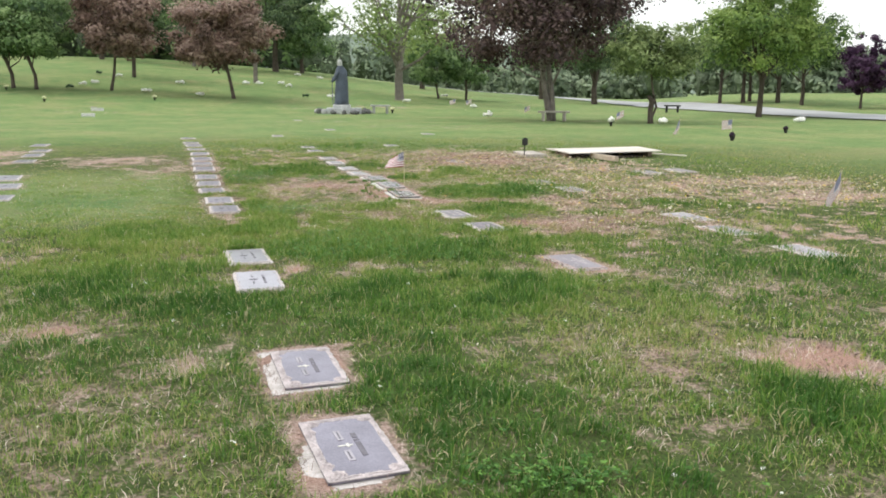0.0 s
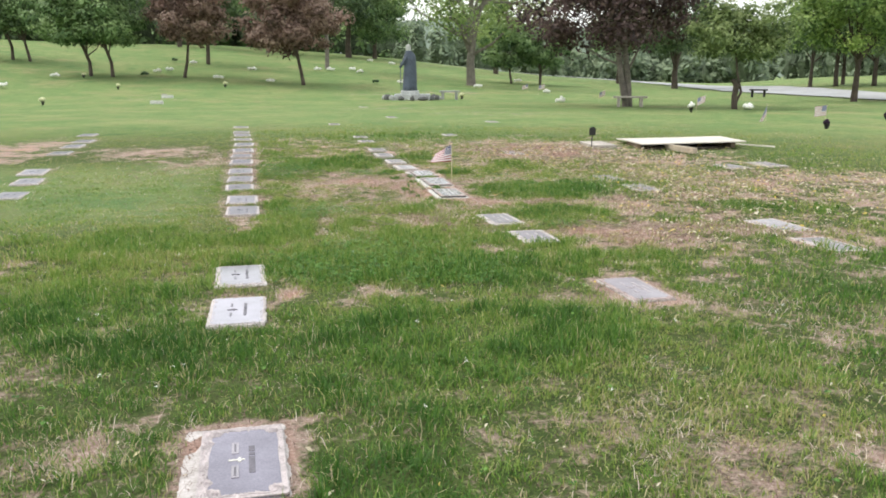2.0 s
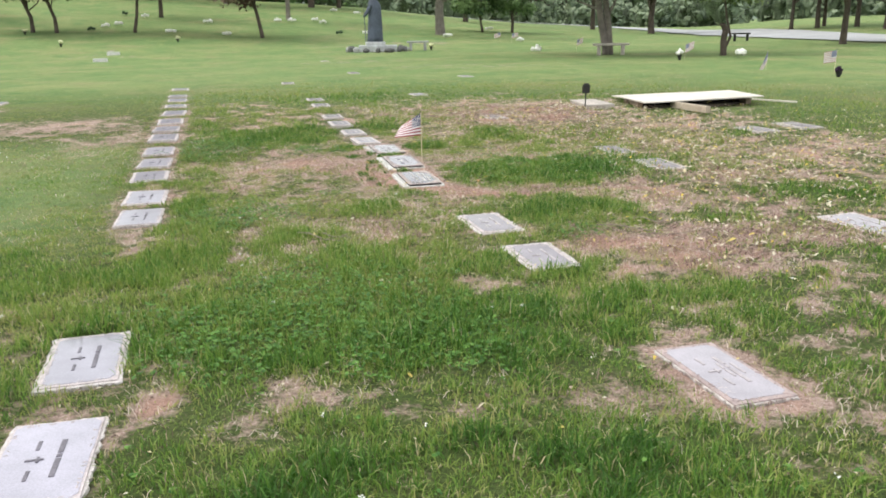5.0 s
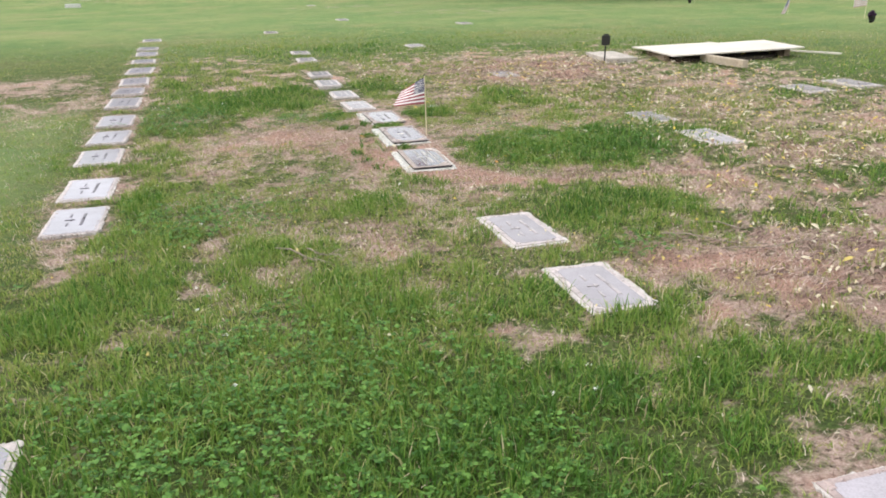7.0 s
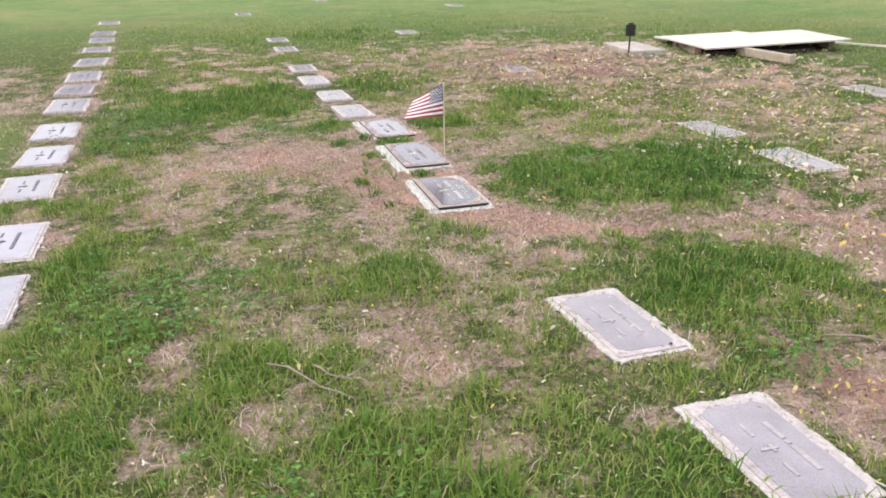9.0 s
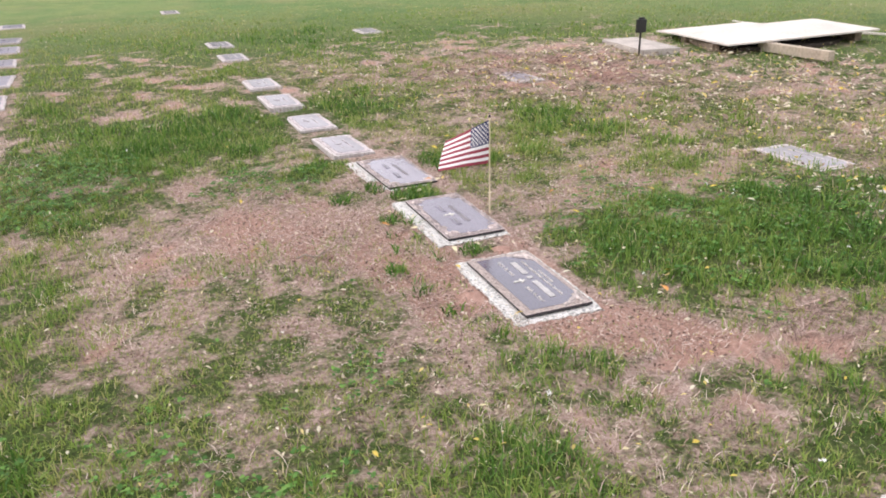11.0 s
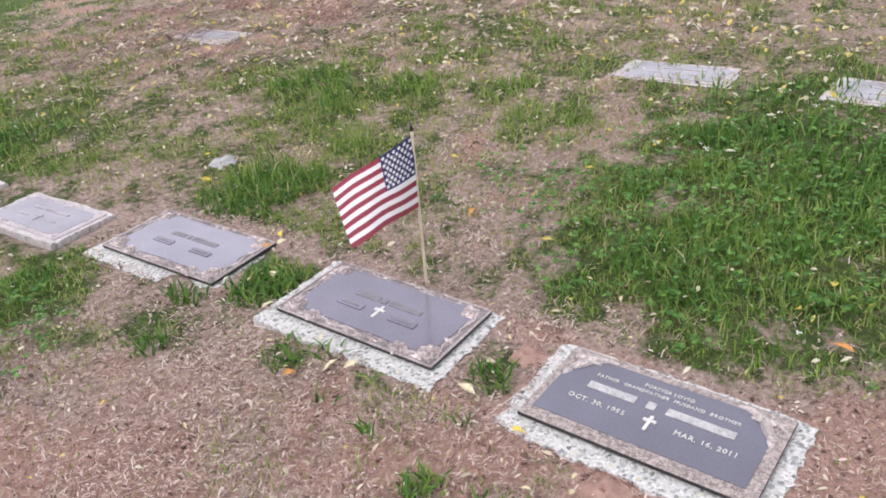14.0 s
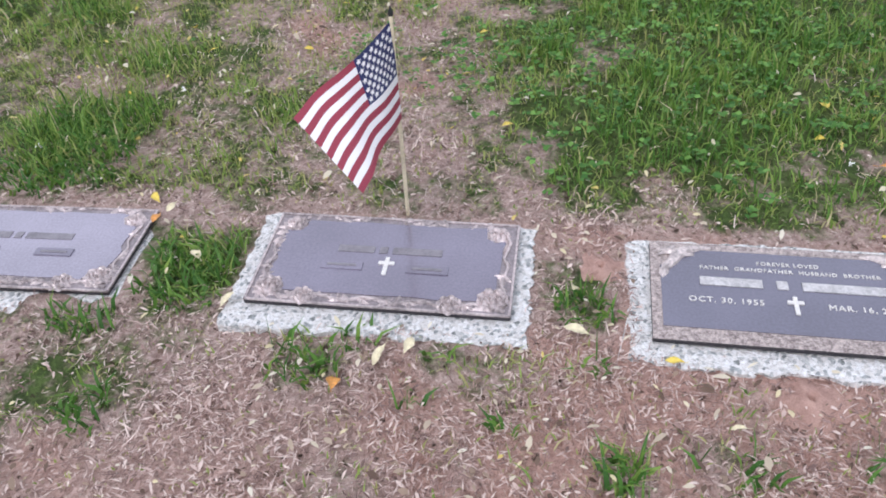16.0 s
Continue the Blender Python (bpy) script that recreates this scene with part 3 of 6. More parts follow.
def turf_material():
    m = bpy.data.materials.new("turf")
    m.use_nodes = True
    n, l = m.node_tree.nodes, m.node_tree.links
    bsdf = n["Principled BSDF"]
    bsdf.inputs["Roughness"].default_value = 0.95
    bsdf.inputs["Specular IOR Level"].default_value = 0.1
    co = n.new("ShaderNodeTexCoord")

    def noise_node(scale, detail=5.0):
        t = n.new("ShaderNodeTexNoise")
        t.inputs["Scale"].default_value, t.inputs["Detail"].default_value, t.inputs["Roughness"].default_value = scale, detail, 0.65
        l.new(co.outputs["Object"], t.inputs["Vector"])
        return t.outputs["Fac"]

    def blend(fac, a, b):
        x = n.new("ShaderNodeMix")
        x.data_type = "RGBA"
        l.new(fac, x.inputs["Factor"])
        for sock, v in (("A", a), ("B", b)):
            if isinstance(v, tuple):
                x.inputs[sock].default_value = (*v, 1)
            else:
                l.new(v, x.inputs[sock])
        return x.outputs["Result"]

    def levels(v, lo, hi):
        r = n.new("ShaderNodeMapRange")
        r.inputs["From Min"].default_value, r.inputs["From Max"].default_value = lo, hi
        l.new(v, r.inputs["Value"])
        return r.outputs["Result"]

    def read(name):
        a = n.new("ShaderNodeAttribute")
        a.attribute_name = name
        return a.outputs["Fac"]
    fine, mid, coarse, speck = noise_node(55), noise_node(6), noise_node(0.25), noise_node(140, 3)
    rank = blend(levels(mid, 0.35, 0.65), (0.095, 0.15, 0.042), (0.165, 0.205, 0.070))
    rank = blend(levels(fine, 0.28, 0.62), (0.042, 0.052, 0.026), rank)
    mown = blend(levels(mid, 0.35, 0.65), (0.195, 0.325, 0.120), (0.30, 0.40, 0.165))
    mown = blend(levels(coarse, 0.46, 0.66), mown, (0.40, 0.43, 0.20))
    mown = blend(levels(noise_node(0.55, 4), 0.50, 0.66), mown, (0.175, 0.31, 0.12))
    mown = blend(levels(noise_node(0.33, 5), 0.52, 0.68), mown, (0.43, 0.40, 0.21))
    mown = blend(levels(noise_node(1.6, 4), 0.52, 0.66), mown, (0.36, 0.42, 0.17))
    mown = blend(levels(fine, 0.28, 0.62), (0.13, 0.19, 0.068), mown)
    green = blend(read("mown"), rank, mown)
    straw = blend(levels(fine, 0.35, 0.65), (0.34, 0.235, 0.20), (0.63, 0.48, 0.42))
    straw = blend(levels(speck, 0.60, 0.72), straw, (0.74, 0.66, 0.57))
    soil = blend(levels(fine, 0.3, 0.7), (0.37, 0.22, 0.18), (0.68, 0.445, 0.365))
    soil = blend(levels(speck, 0.58, 0.70), soil, (0.60, 0.48, 0.40))
    add = n.new("ShaderNodeMath")
    add.operation = "ADD"
    half = n.new("ShaderNodeMath")
    half.operation, half.inputs[1].default_value = "MULTIPLY_ADD", 1.2
    half.inputs[2].default_value = -1.2
    jitter = n.new("ShaderNodeMath")
    jitter.operation = "ADD"
    l.new(mid, jitter.inputs[0])
    l.new(noise_node(22), jitter.inputs[1])
    l.new(jitter.outputs[0], half.inputs[0])
    l.new(half.outputs[0], add.inputs[0])
    l.new(read("dry"), add.inputs[1])
    base = blend(levels(add.outputs[0], 0.25, 0.6), green, straw)
    base = blend(levels(read("bare"), 0.35, 0.85), base, soil)
    base = blend(levels(noise_node(34, 4), 0.41, 0.30), base, (0.072, 0.050, 0.036))
    l.new(base, bsdf.inputs["Base Color"])
    b = n.new("ShaderNodeBump")
    b.inputs["Strength"].default_value, b.inputs["Distance"].default_value = 1.0, 0.03
    l.new(fine, b.inputs["Height"])
    l.new(b.outputs["Normal"], bsdf.inputs["Normal"])
    return m


ground = fast_mesh("ground", np.stack([X, Y, Z], 1), tris, turf_material(), smooth=True)
mown_v = np.maximum(smooth(8, 20, np.hypot(X - 1.5, Y - 8)), 0.8 * smooth(0.9, -0.2, X) * smooth(9.5, 11.5, Y) * smooth(17, 15, Y))
for key, val in (("dry", dry_v - 0.24 * mown_v), ("bare", bare_v), ("mown", mown_v)):
    ground.data.attributes.new(key, "FLOAT", "POINT").data.foreach_set("value", val.astype(np.float32))


def ground_at(x, y):
    """Height of the ground's own sheet."""
    i, j = int(np.clip(np.searchsorted(gx, x) - 1, 0, nx - 2)), int(np.clip(np.searchsorted(gy, y) - 1, 0, ny - 2))
    u, v = (x - gx[i]) / (gx[i + 1] - gx[i]), (y - gy[j]) / (gy[j + 1] - gy[j])
    z = Z.reshape(ny, nx)
    return float((1 - u) * (1 - v) * z[j, i] + u * (1 - v) * z[j, i + 1] + (1 - u) * v * z[j + 1, i] + u * v * z[j + 1, i + 1])


tagged(ground, "patchy cemetery lawn with green turf, straw and bare reddish soil", "ground", kind="structure")

# ---------------------------------------------------------------- turf: blades, straw, clover, litter
rng = np.random.default_rng(7)
WALK_A, WALK_B = np.array((0.5, 3.0)), np.array((2.6, 13.4))


def walk_gap(x, y):
    """Distance from the middle line of the strolled ground."""
    ab = WALK_B - WALK_A
    t = np.clip(((x - WALK_A[0]) * ab[0] + (y - WALK_A[1]) * ab[1]) / (ab @ ab), 0, 1)
    return np.hypot(x - WALK_A[0] - t * ab[0], y - WALK_A[1] - t * ab[1])


def scatter(lo, hi, per_m2):
    count = int((hi[0] - lo[0]) * (hi[1] - lo[1]) * per_m2)
    return rng.uniform(lo[0], hi[0], count), rng.uniform(lo[1], hi[1], count)


def blades(x, y, z, height, width, lean, tone, joints=2):
    """Bent, tapering blades: five corners and three triangles each (or three corners and one)."""
    k = len(x)
    a, b = rng.uniform(0, 2 * np.pi, k), rng.uniform(0, 2 * np.pi, k)
    wx, wy = np.cos(a) * width / 2, np.sin(a) * width / 2
    dx, dy = np.cos(b) * lean * height, np.sin(b) * lean * height
    flat = np.clip(lean, 0, 1.3) / 1.3
    up = height * (0.96 - 0.72 * flat ** 1.4)
    base = np.stack([x, y, z], 1)
    if joints == 2:
        mid = base + np.stack([dx * 0.34, dy * 0.34, np.maximum(up * 0.62, height * (0.58 - 0.22 * flat))], 1)
        tip = base + np.stack([dx, dy, up], 1)
        w = np.stack([wx, wy, 0 * wx], 1)
        v = np.stack([base - w, base + w, mid - w * 0.8, mid + w * 0.8, tip], 1).reshape(-1, 3)
        o = (np.arange(k) * 5)[:, None, None]
        t = (np.array([[0, 1, 3], [0, 3, 2], [2, 3, 4]])[None] + o).reshape(-1, 3)
        return v, t, np.repeat(tone, 5)
    tip = base + np.stack([dx, dy, up], 1)
    w = np.stack([wx, wy, 0 * wx], 1)
    v = np.stack([base - w, base + w, tip], 1).reshape(-1, 3)
    return v, (np.arange(k * 3)).reshape(-1, 3), np.repeat(tone, 3)


def sow(name, lo, hi, per_m2, ring, height, width, joints):
    x, y = scatter(lo, hi, per_m2)
    g = walk_gap(x, y)
    keep = (g >= ring[0]) & (g < ring[1])
    x, y = x[keep], y[keep]
    dry, bare, lush, edge = ground_state(x, y)
    tuft = smooth(0.36, 0.64, fbm(x * 8, y * 8, 71, 3))
    clump = smooth(0.38, 0.64, fbm(x * 2.3, y * 2.3, 85, 4))
    want = np.clip(0.62 + 0.45 * lush - 0.80 * dry - 0.25 * bare + 0.5 * (tuft - 0.5) + 0.3 * clump, 0.30 - 0.24 * bare, 1)
    olive = cover([(4.5, 14.8, 1.7, 1.3, -20, 1), (5.9, 14.3, 1.5, 1.2, -20, 0.9), (4.2, 16.6, 1.2, 1.2, 0, 0.8), (2.2, 9.9, 1.3, 1.3, 0, 1.0), (4.2, 10.2, 0.8, 0.7, 0, 0.8), (2.15, 12.0, 0.8, 0.7, 0, 1.0), (2.65, 7.15, 0.8, 0.3, -14, 0.9), (1.85, 12.5, 0.6, 0.6, 0, 1.0)], x, y, 88)
    want = np.clip(want + 0.20 * olive + 0.22 * cover([(1.9, 12.35, 0.55, 0.6, 0, 1)], x, y, 89), 0, 1)
    overgrown = x > 4.5
    creep = np.where(overgrown, -np.where((x > 4.5) & (x < 7), 0.20, 0.14) * rng.random(len(x)), np.where((y < 11) & (y > 6), -np.where((x > 2) & (y < 8), 0.10, 0.06) * rng.random(len(x)) ** 2, 0.012 + 0.05 * rng.random(len(x)) * (1 - lush)))
    if ring[1] > 10:
        want = want * smooth(ring[1], 7, walk_gap(x, y))
    keep = (rng.random(len(x)) < want) & (edge > creep)
    x, y, dry, lush, tuft, clump, olive = x[keep], y[keep], dry[keep], lush[keep], tuft[keep], clump[keep], olive[keep]
    k = len(x)
    h = height * (0.36 + 0.60 * lush + 0.36 * tuft * (1 - 0.4 * dry) + 0.40 * clump - 0.20 * dry) * (1 - 0.35 * dry * (1 - lush)) * rng.uniform(0.55, 1.35, k)
    band = fbm(x * 0.35, y * 0.35, 81, 3)
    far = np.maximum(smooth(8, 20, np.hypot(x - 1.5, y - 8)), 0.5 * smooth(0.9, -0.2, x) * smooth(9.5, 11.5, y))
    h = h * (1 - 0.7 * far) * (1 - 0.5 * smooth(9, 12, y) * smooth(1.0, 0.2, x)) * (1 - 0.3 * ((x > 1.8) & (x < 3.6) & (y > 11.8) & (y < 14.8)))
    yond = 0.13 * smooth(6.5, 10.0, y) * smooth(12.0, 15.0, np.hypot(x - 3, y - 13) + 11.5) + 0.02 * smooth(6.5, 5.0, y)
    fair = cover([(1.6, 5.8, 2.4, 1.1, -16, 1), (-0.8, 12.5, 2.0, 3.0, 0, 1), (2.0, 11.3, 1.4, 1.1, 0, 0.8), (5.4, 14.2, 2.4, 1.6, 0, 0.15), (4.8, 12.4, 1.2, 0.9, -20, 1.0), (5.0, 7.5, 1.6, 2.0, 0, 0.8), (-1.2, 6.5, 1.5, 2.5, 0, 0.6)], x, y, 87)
    # lush blades are deeper green, and thick grass's self-shadow also darkens their tone
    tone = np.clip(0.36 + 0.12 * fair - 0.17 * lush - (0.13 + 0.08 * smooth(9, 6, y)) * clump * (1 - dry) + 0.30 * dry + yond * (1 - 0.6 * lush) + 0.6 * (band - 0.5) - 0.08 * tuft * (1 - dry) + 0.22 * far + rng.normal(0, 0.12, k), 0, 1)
    tone = np.where(rng.random(k) < (0.07 + 0.30 * dry + 0.05 * smooth(8, 6, y)) * (1 - 0.8 * lush), rng.uniform(0.62, 1, k), tone)
    sparse = (rng.random(k) < 0.75 * olive * (1 - 0.7 * lush))
    tone = np.where(sparse, np.clip(rng.normal(0.55, 0.10, k) - 0.22 * tuft * clump, 0, 1), tone)
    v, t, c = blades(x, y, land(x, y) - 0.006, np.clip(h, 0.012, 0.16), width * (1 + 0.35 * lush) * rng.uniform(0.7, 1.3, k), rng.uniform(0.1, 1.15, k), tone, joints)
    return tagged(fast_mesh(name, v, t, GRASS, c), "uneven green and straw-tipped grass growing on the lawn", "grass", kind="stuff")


sow("grass", (-4, 2.4), (8, 18), 5800, (0, 2.6), 0.076, 0.0046, 2)
sow("grass", (-6, 1), (11, 22), 1850, (2.6, 5.2), 0.080, 0.0072, 2)
sow("grass", (-14, 1), (20, 32), 520, (5.2, 14), 0.090, 0.016, 1)

x, y = scatter((-3, 2.5), (9, 20), 3500)
dry, bare, lush, edge = ground_state(x, y)
keep = (rng.random(len(x)) < np.clip(dry * 0.95 - 0.04, 0.07, 1) * (1 - 0.5 * bare) * (1 - 0.8 * lush) * smooth(7, 1.5, walk_gap(x, y)) * np.where((x > 1.8) & (x < 3.5) & (y > 11.8), 0.25, 1.0)) & (edge > -np.where((x > 4.5) | ((x > 2) & (y < 8)), 0.13, 0.03) * rng.random(len(x)))
x, y = x[keep], y[keep]
v, t, c = blades(x, y, land(x, y) + rng.uniform(-0.01, 0.006, len(x)), np.where((x > 1.6) & (y > 11.6), rng.uniform(0.014, 0.042, len(x)), rng.uniform(0.03, 0.08, len(x))), rng.uniform(0.0016, 0.0038, len(x)), rng.uniform(0.80, 1.0, len(x)), np.clip(rng.random(len(x)) * (0.25 + 1.5 * smooth(0.38, 0.62, fbm(x * 4, y * 4, 77, 3))), 0, 1), 2)
tagged(fast_mesh("dead_grass", v, t, STRAW, c), "dead straw-coloured grass lying flat on dry soil", "dead grass", kind="stuff")

def strands(x, y, z, length, width, tone):
    """Straight or slightly bowed slivers of dead stalk lying flat: four corners, two triangles each."""
    k = len(x)
    a = rng.uniform(0, 2 * np.pi, k)
    c = np.stack([x, y, z], 1)
    along = np.stack([np.cos(a), np.sin(a), rng.normal(0, 0.16, k)], 1) * length[:, None] / 2
    across = np.stack([-np.sin(a), np.cos(a), rng.uniform(-0.5, 0.5, k)], 1)
    bow = across * (length * rng.normal(0, 0.06, k))[:, None]
    w = across * width[:, None] / 2
    v = np.stack([c - along, c + bow - w, c + bow + w, c + along], 1).reshape(-1, 3)
    t = (np.array([[0, 1, 2], [1, 3, 2]])[None] + (np.arange(k) * 4)[:, None, None]).reshape(-1, 3)
    return v, t, np.repeat(tone, 4)


for lo, hi, many in (((1.9, 11.9), (3.3, 14.6), 30000), ((3.3, 11.6), (4.6, 14.6), 11000)):
    x, y = scatter(lo, hi, many)
    dry, bare, lush, edge = ground_state(x, y)
    heap = smooth(0.34, 0.62, fbm(x * 5, y * 5, 79, 4))
    keep = (rng.random(len(x)) < np.clip(dry * 1.1 - 0.1, 0, 1) * (1 - 0.45 * bare) * (0.35 + 0.65 * heap)) & (edge > -0.03 * rng.random(len(x)) ** 3)
    x, y, heap = x[keep], y[keep], heap[keep]
    k = len(x)
    kind_ = rng.random(k)
    tone = np.where(kind_ < 0.42, rng.uniform(0.0, 0.35, k), np.where(kind_ < 0.80 - 0.14 * smooth(12.9, 13.3, y), rng.uniform(0.35, 0.7, k), rng.uniform(0.7, 1.0, k)))
    v, t, c = strands(x, y, land(x, y) + rng.uniform(-0.012, 0.008, k) + 0.006 * heap, rng.uniform(0.010, 0.030, k) * np.where(rng.random(k) < 0.12, 2.0, 1.0), rng.uniform(0.0014, 0.0034, k), tone)
    tagged(fast_mesh("dead_grass", v, t, STRAW, c), "matted dead grass fibres on dry soil", "dead grass", kind="stuff")


def leaflets(x, y, z, size, slim, tilt, tone):
    """Small curled leaves: six corners, four triangles each."""
    k = len(x)
    a = rng.uniform(0, 2 * np.pi, k)
    ux, uy = np.cos(a), np.sin(a)
    u = np.stack([ux, uy, rng.uniform(-tilt, tilt, k)], 1) * size[:, None]
    w = np.stack([-uy, ux, rng.uniform(-tilt, tilt, k)], 1) * (size * slim)[:, None]
    lift = np.stack([0 * x, 0 * x, size * 0.22], 1)
    c = np.stack([x, y, z], 1)
    v = np.stack([c - u, c - 0.25 * u + w + lift, c + 0.45 * u + 0.8 * w + lift, c + u, c + 0.45 * u - 0.8 * w + lift, c - 0.25 * u - w + lift, ], 1).reshape(-1, 3)
    t = (np.array([[0, 1, 5], [1, 2, 5], [2, 4, 5], [2, 3, 4]])[None] + (np.arange(k) * 6)[:, None, None]).reshape(-1, 3)
    return v, t, np.repeat(tone, 6)


x, y = scatter((-3, 2.6), (14, 24), 430)
dry, bare, lush, edge = ground_state(x, y)
heavy = cover([(9.4, 11.4, 2.8, 2.2, 0, 1), (6.2, 15.0, 3.4, 3.0, -15, 1), (6.0, 11.4, 3.0, 2.2, -15, 1), (3.0, 12.6, 1.6, 2.4, 0, 0.45), (2.7, 10.5, 1.5, 1.5, 0, 1), (4.4, 9.6, 1.4, 1.2, 0, 1)], x, y, 91, 0.6)
keep = (rng.random(len(x)) < 0.05 + 0.24 * dry + heavy * (0.26 + 0.5 * dry)) & (edge > -np.where((x > 2) & ((x > 4.5) | (y < 11)), 0.2, 0.02) * rng.random(len(x)))
x, y, heavy = x[keep], y[keep], heavy[keep]
tone = np.clip(rng.normal(0.46, 0.24, len(x)), 0, 0.82)
tone = np.where(rng.random(len(x)) < 0.24, rng.uniform(0.0, 0.25, len(x)), tone)
tone = np.where(rng.random(len(x)) < (0.05 + 0.08 * heavy) * np.where((x < 3.6) & (y > 11.6), 0.2, 1.0), rng.uniform(0.86, 1.0, len(x)), tone)
away = smooth(1.5, 4.0, walk_gap(x, y))
v, t, c = leaflets(x, y, land(x, y) + rng.uniform(0.006, 0.035, len(x)) + 0.02 * heavy * away, rng.uniform(0.004, 0.013, len(x)) * (1 + 1.25 * heavy * away) * np.where(rng.random(len(x)) < 0.15, 1.5, 1.0), rng.uniform(0.25, 0.5, len(x)), 0.5, tone)
tagged(fast_mesh("leaf_litter", v, t, LITTER, c), "small pale dried leaves scattered over the turf", "leaf litter", kind="stuff")

# long brown strands of thatch on the bare ground
x, y = scatter((3.6, 8.5), (7.2, 18.0), 640)
keep = cover([(4.6, 9.3, 0.9, 0.45, -16, 0.9), (5.4, 9.15, 0.8, 0.4, -10, 0.9), (4.7, 11.3, 0.8, 0.25, -18, 0.5), (5.8, 16.7, 1.9, 1.1, -30, 0.8), (6.4, 11.3, 0.6, 0.4, -10, 0.4)], x, y, 98, 0.5) * (fbm(x * 3, y * 9, 98, 3) > 0.46) > rng.random(len(x))
x, y = x[keep], y[keep]
k = len(x)
along = rng.normal(-0.2, 0.25, k) + np.where(rng.random(k) < 0.5, np.pi, 0)
long_, wide = rng.uniform(0.06, 0.22, k), rng.uniform(0.003, 0.007, k)
p0 = np.stack([x, y, land(x, y) - 0.012], 1)
dirv, side = np.stack([np.cos(along), np.sin(along), 0 * along], 1) * long_[:, None], np.stack([-np.sin(along), np.cos(along), 0 * along], 1) * wide[:, None]
hump = np.stack([0 * x, 0 * x, rng.uniform(0.012, 0.035, k)], 1)
v = np.stack([p0, p0 + dirv * 0.35 + side + hump, p0 + dirv * 0.4 - side + hump, p0 + dirv + hump * 0.4], 1).reshape(-1, 3)
t = (np.array([[0, 2, 1], [1, 2, 3]])[None] + (np.arange(k) * 4)[:, None, None]).reshape(-1, 3)
tagged(fast_mesh("thatch", v, t, STRAW, np.repeat(rng.random(k) ** 2 * 0.5, 4)), "brown strands of thatch raked over bare soil", "thatch", kind="stuff")

# short broken bits of straw, bark and leaf
x, y = scatter((1.8, 11.5), (4.7, 14.7), 4200)
dry, bare, lush, edge = ground_state(x, y)
drift = smooth(0.38, 0.60, fbm(x * 5, y * 5, 94, 4))
keep = (rng.random(len(x)) < np.clip(dry * 1.15 - 0.15, 0, 0.9) * (0.25 + 0.75 * drift)) & (edge > -0.02 * rng.random(len(x)))
x, y, drift = x[keep], y[keep], drift[keep]
k = len(x)
pale = np.where(rng.random(k) < 0.55, rng.uniform(0.0, 0.25, k), rng.uniform(0.55, 1.0, k))
v, t, c = leaflets(x, y, land(x, y) + rng.uniform(-0.004, 0.008, k), rng.uniform(0.004, 0.012, k), rng.uniform(0.14, 0.34, k), 0.6, pale)
tagged(fast_mesh("chaff", v, t, STRAW, c), "broken bits of straw and bark strewn over dry soil", "chaff", kind="stuff")

# crumbs of soil and bark on the dry ground
x, y = scatter((1.5, 8.6), (6.6, 15.2), 1500)
dry, bare, lush, edge = ground_state(x, y)
keep = (rng.random(len(x)) < np.clip(dry * 1.1 - 0.15, 0, 1) * smooth(0.42, 0.60, fbm(x * 5, y * 5, 93, 4))) & (edge > -0.01)
x, y = x[keep], y[keep]
v, t, c = leaflets(x, y, land(x, y) + rng.uniform(0.0, 0.010, len(x)), rng.uniform(0.003, 0.009, len(x)), rng.uniform(0.4, 0.8, len(x)), 0.8, rng.random(len(x)) ** 2 * 0.4)
tagged(fast_mesh("soil_crumbs", v, t, LITTER, c), "dark crumbs of soil and bark on dry ground", "soil crumbs", kind="stuff")

x, y = scatter((-1, 2.6), (6, 17), 1500)
bed = cover(CLOVER_BEDS, x, y, 95, 0.5)
dry, bare, lush, edge = ground_state(x, y)
keep = (rng.random(len(x)) < bed * 0.75 + 0.006 * (dry < 0.25)) & (edge > 0.02)
x, y = x[keep], y[keep]
k = len(x)
z = land(x, y) + rng.uniform(0.025, 0.065, k)
xs, ys, zs = [], [], []
a0 = rng.uniform(0, 6.3, k)
for q in range(3):
    xs.append(x + 0.009 * np.cos(a0 + q * 2.1))
    ys.append(y + 0.009 * np.sin(a0 + q * 2.1))
    zs.append(z + rng.uniform(-0.004, 0.004, k))
xs, ys, zs = np.concatenate(xs), np.concatenate(ys), np.concatenate(zs)
v, t, c = leaflets(xs, ys, zs, rng.uniform(0.006, 0.0115, 3 * k), np.full(3 * k, 0.8), 0.35, rng.random(3 * k))
tagged(fast_mesh("clover", v, t, CLOVER, c), "low clover with round bright green leaves", "clover", kind="stuff")

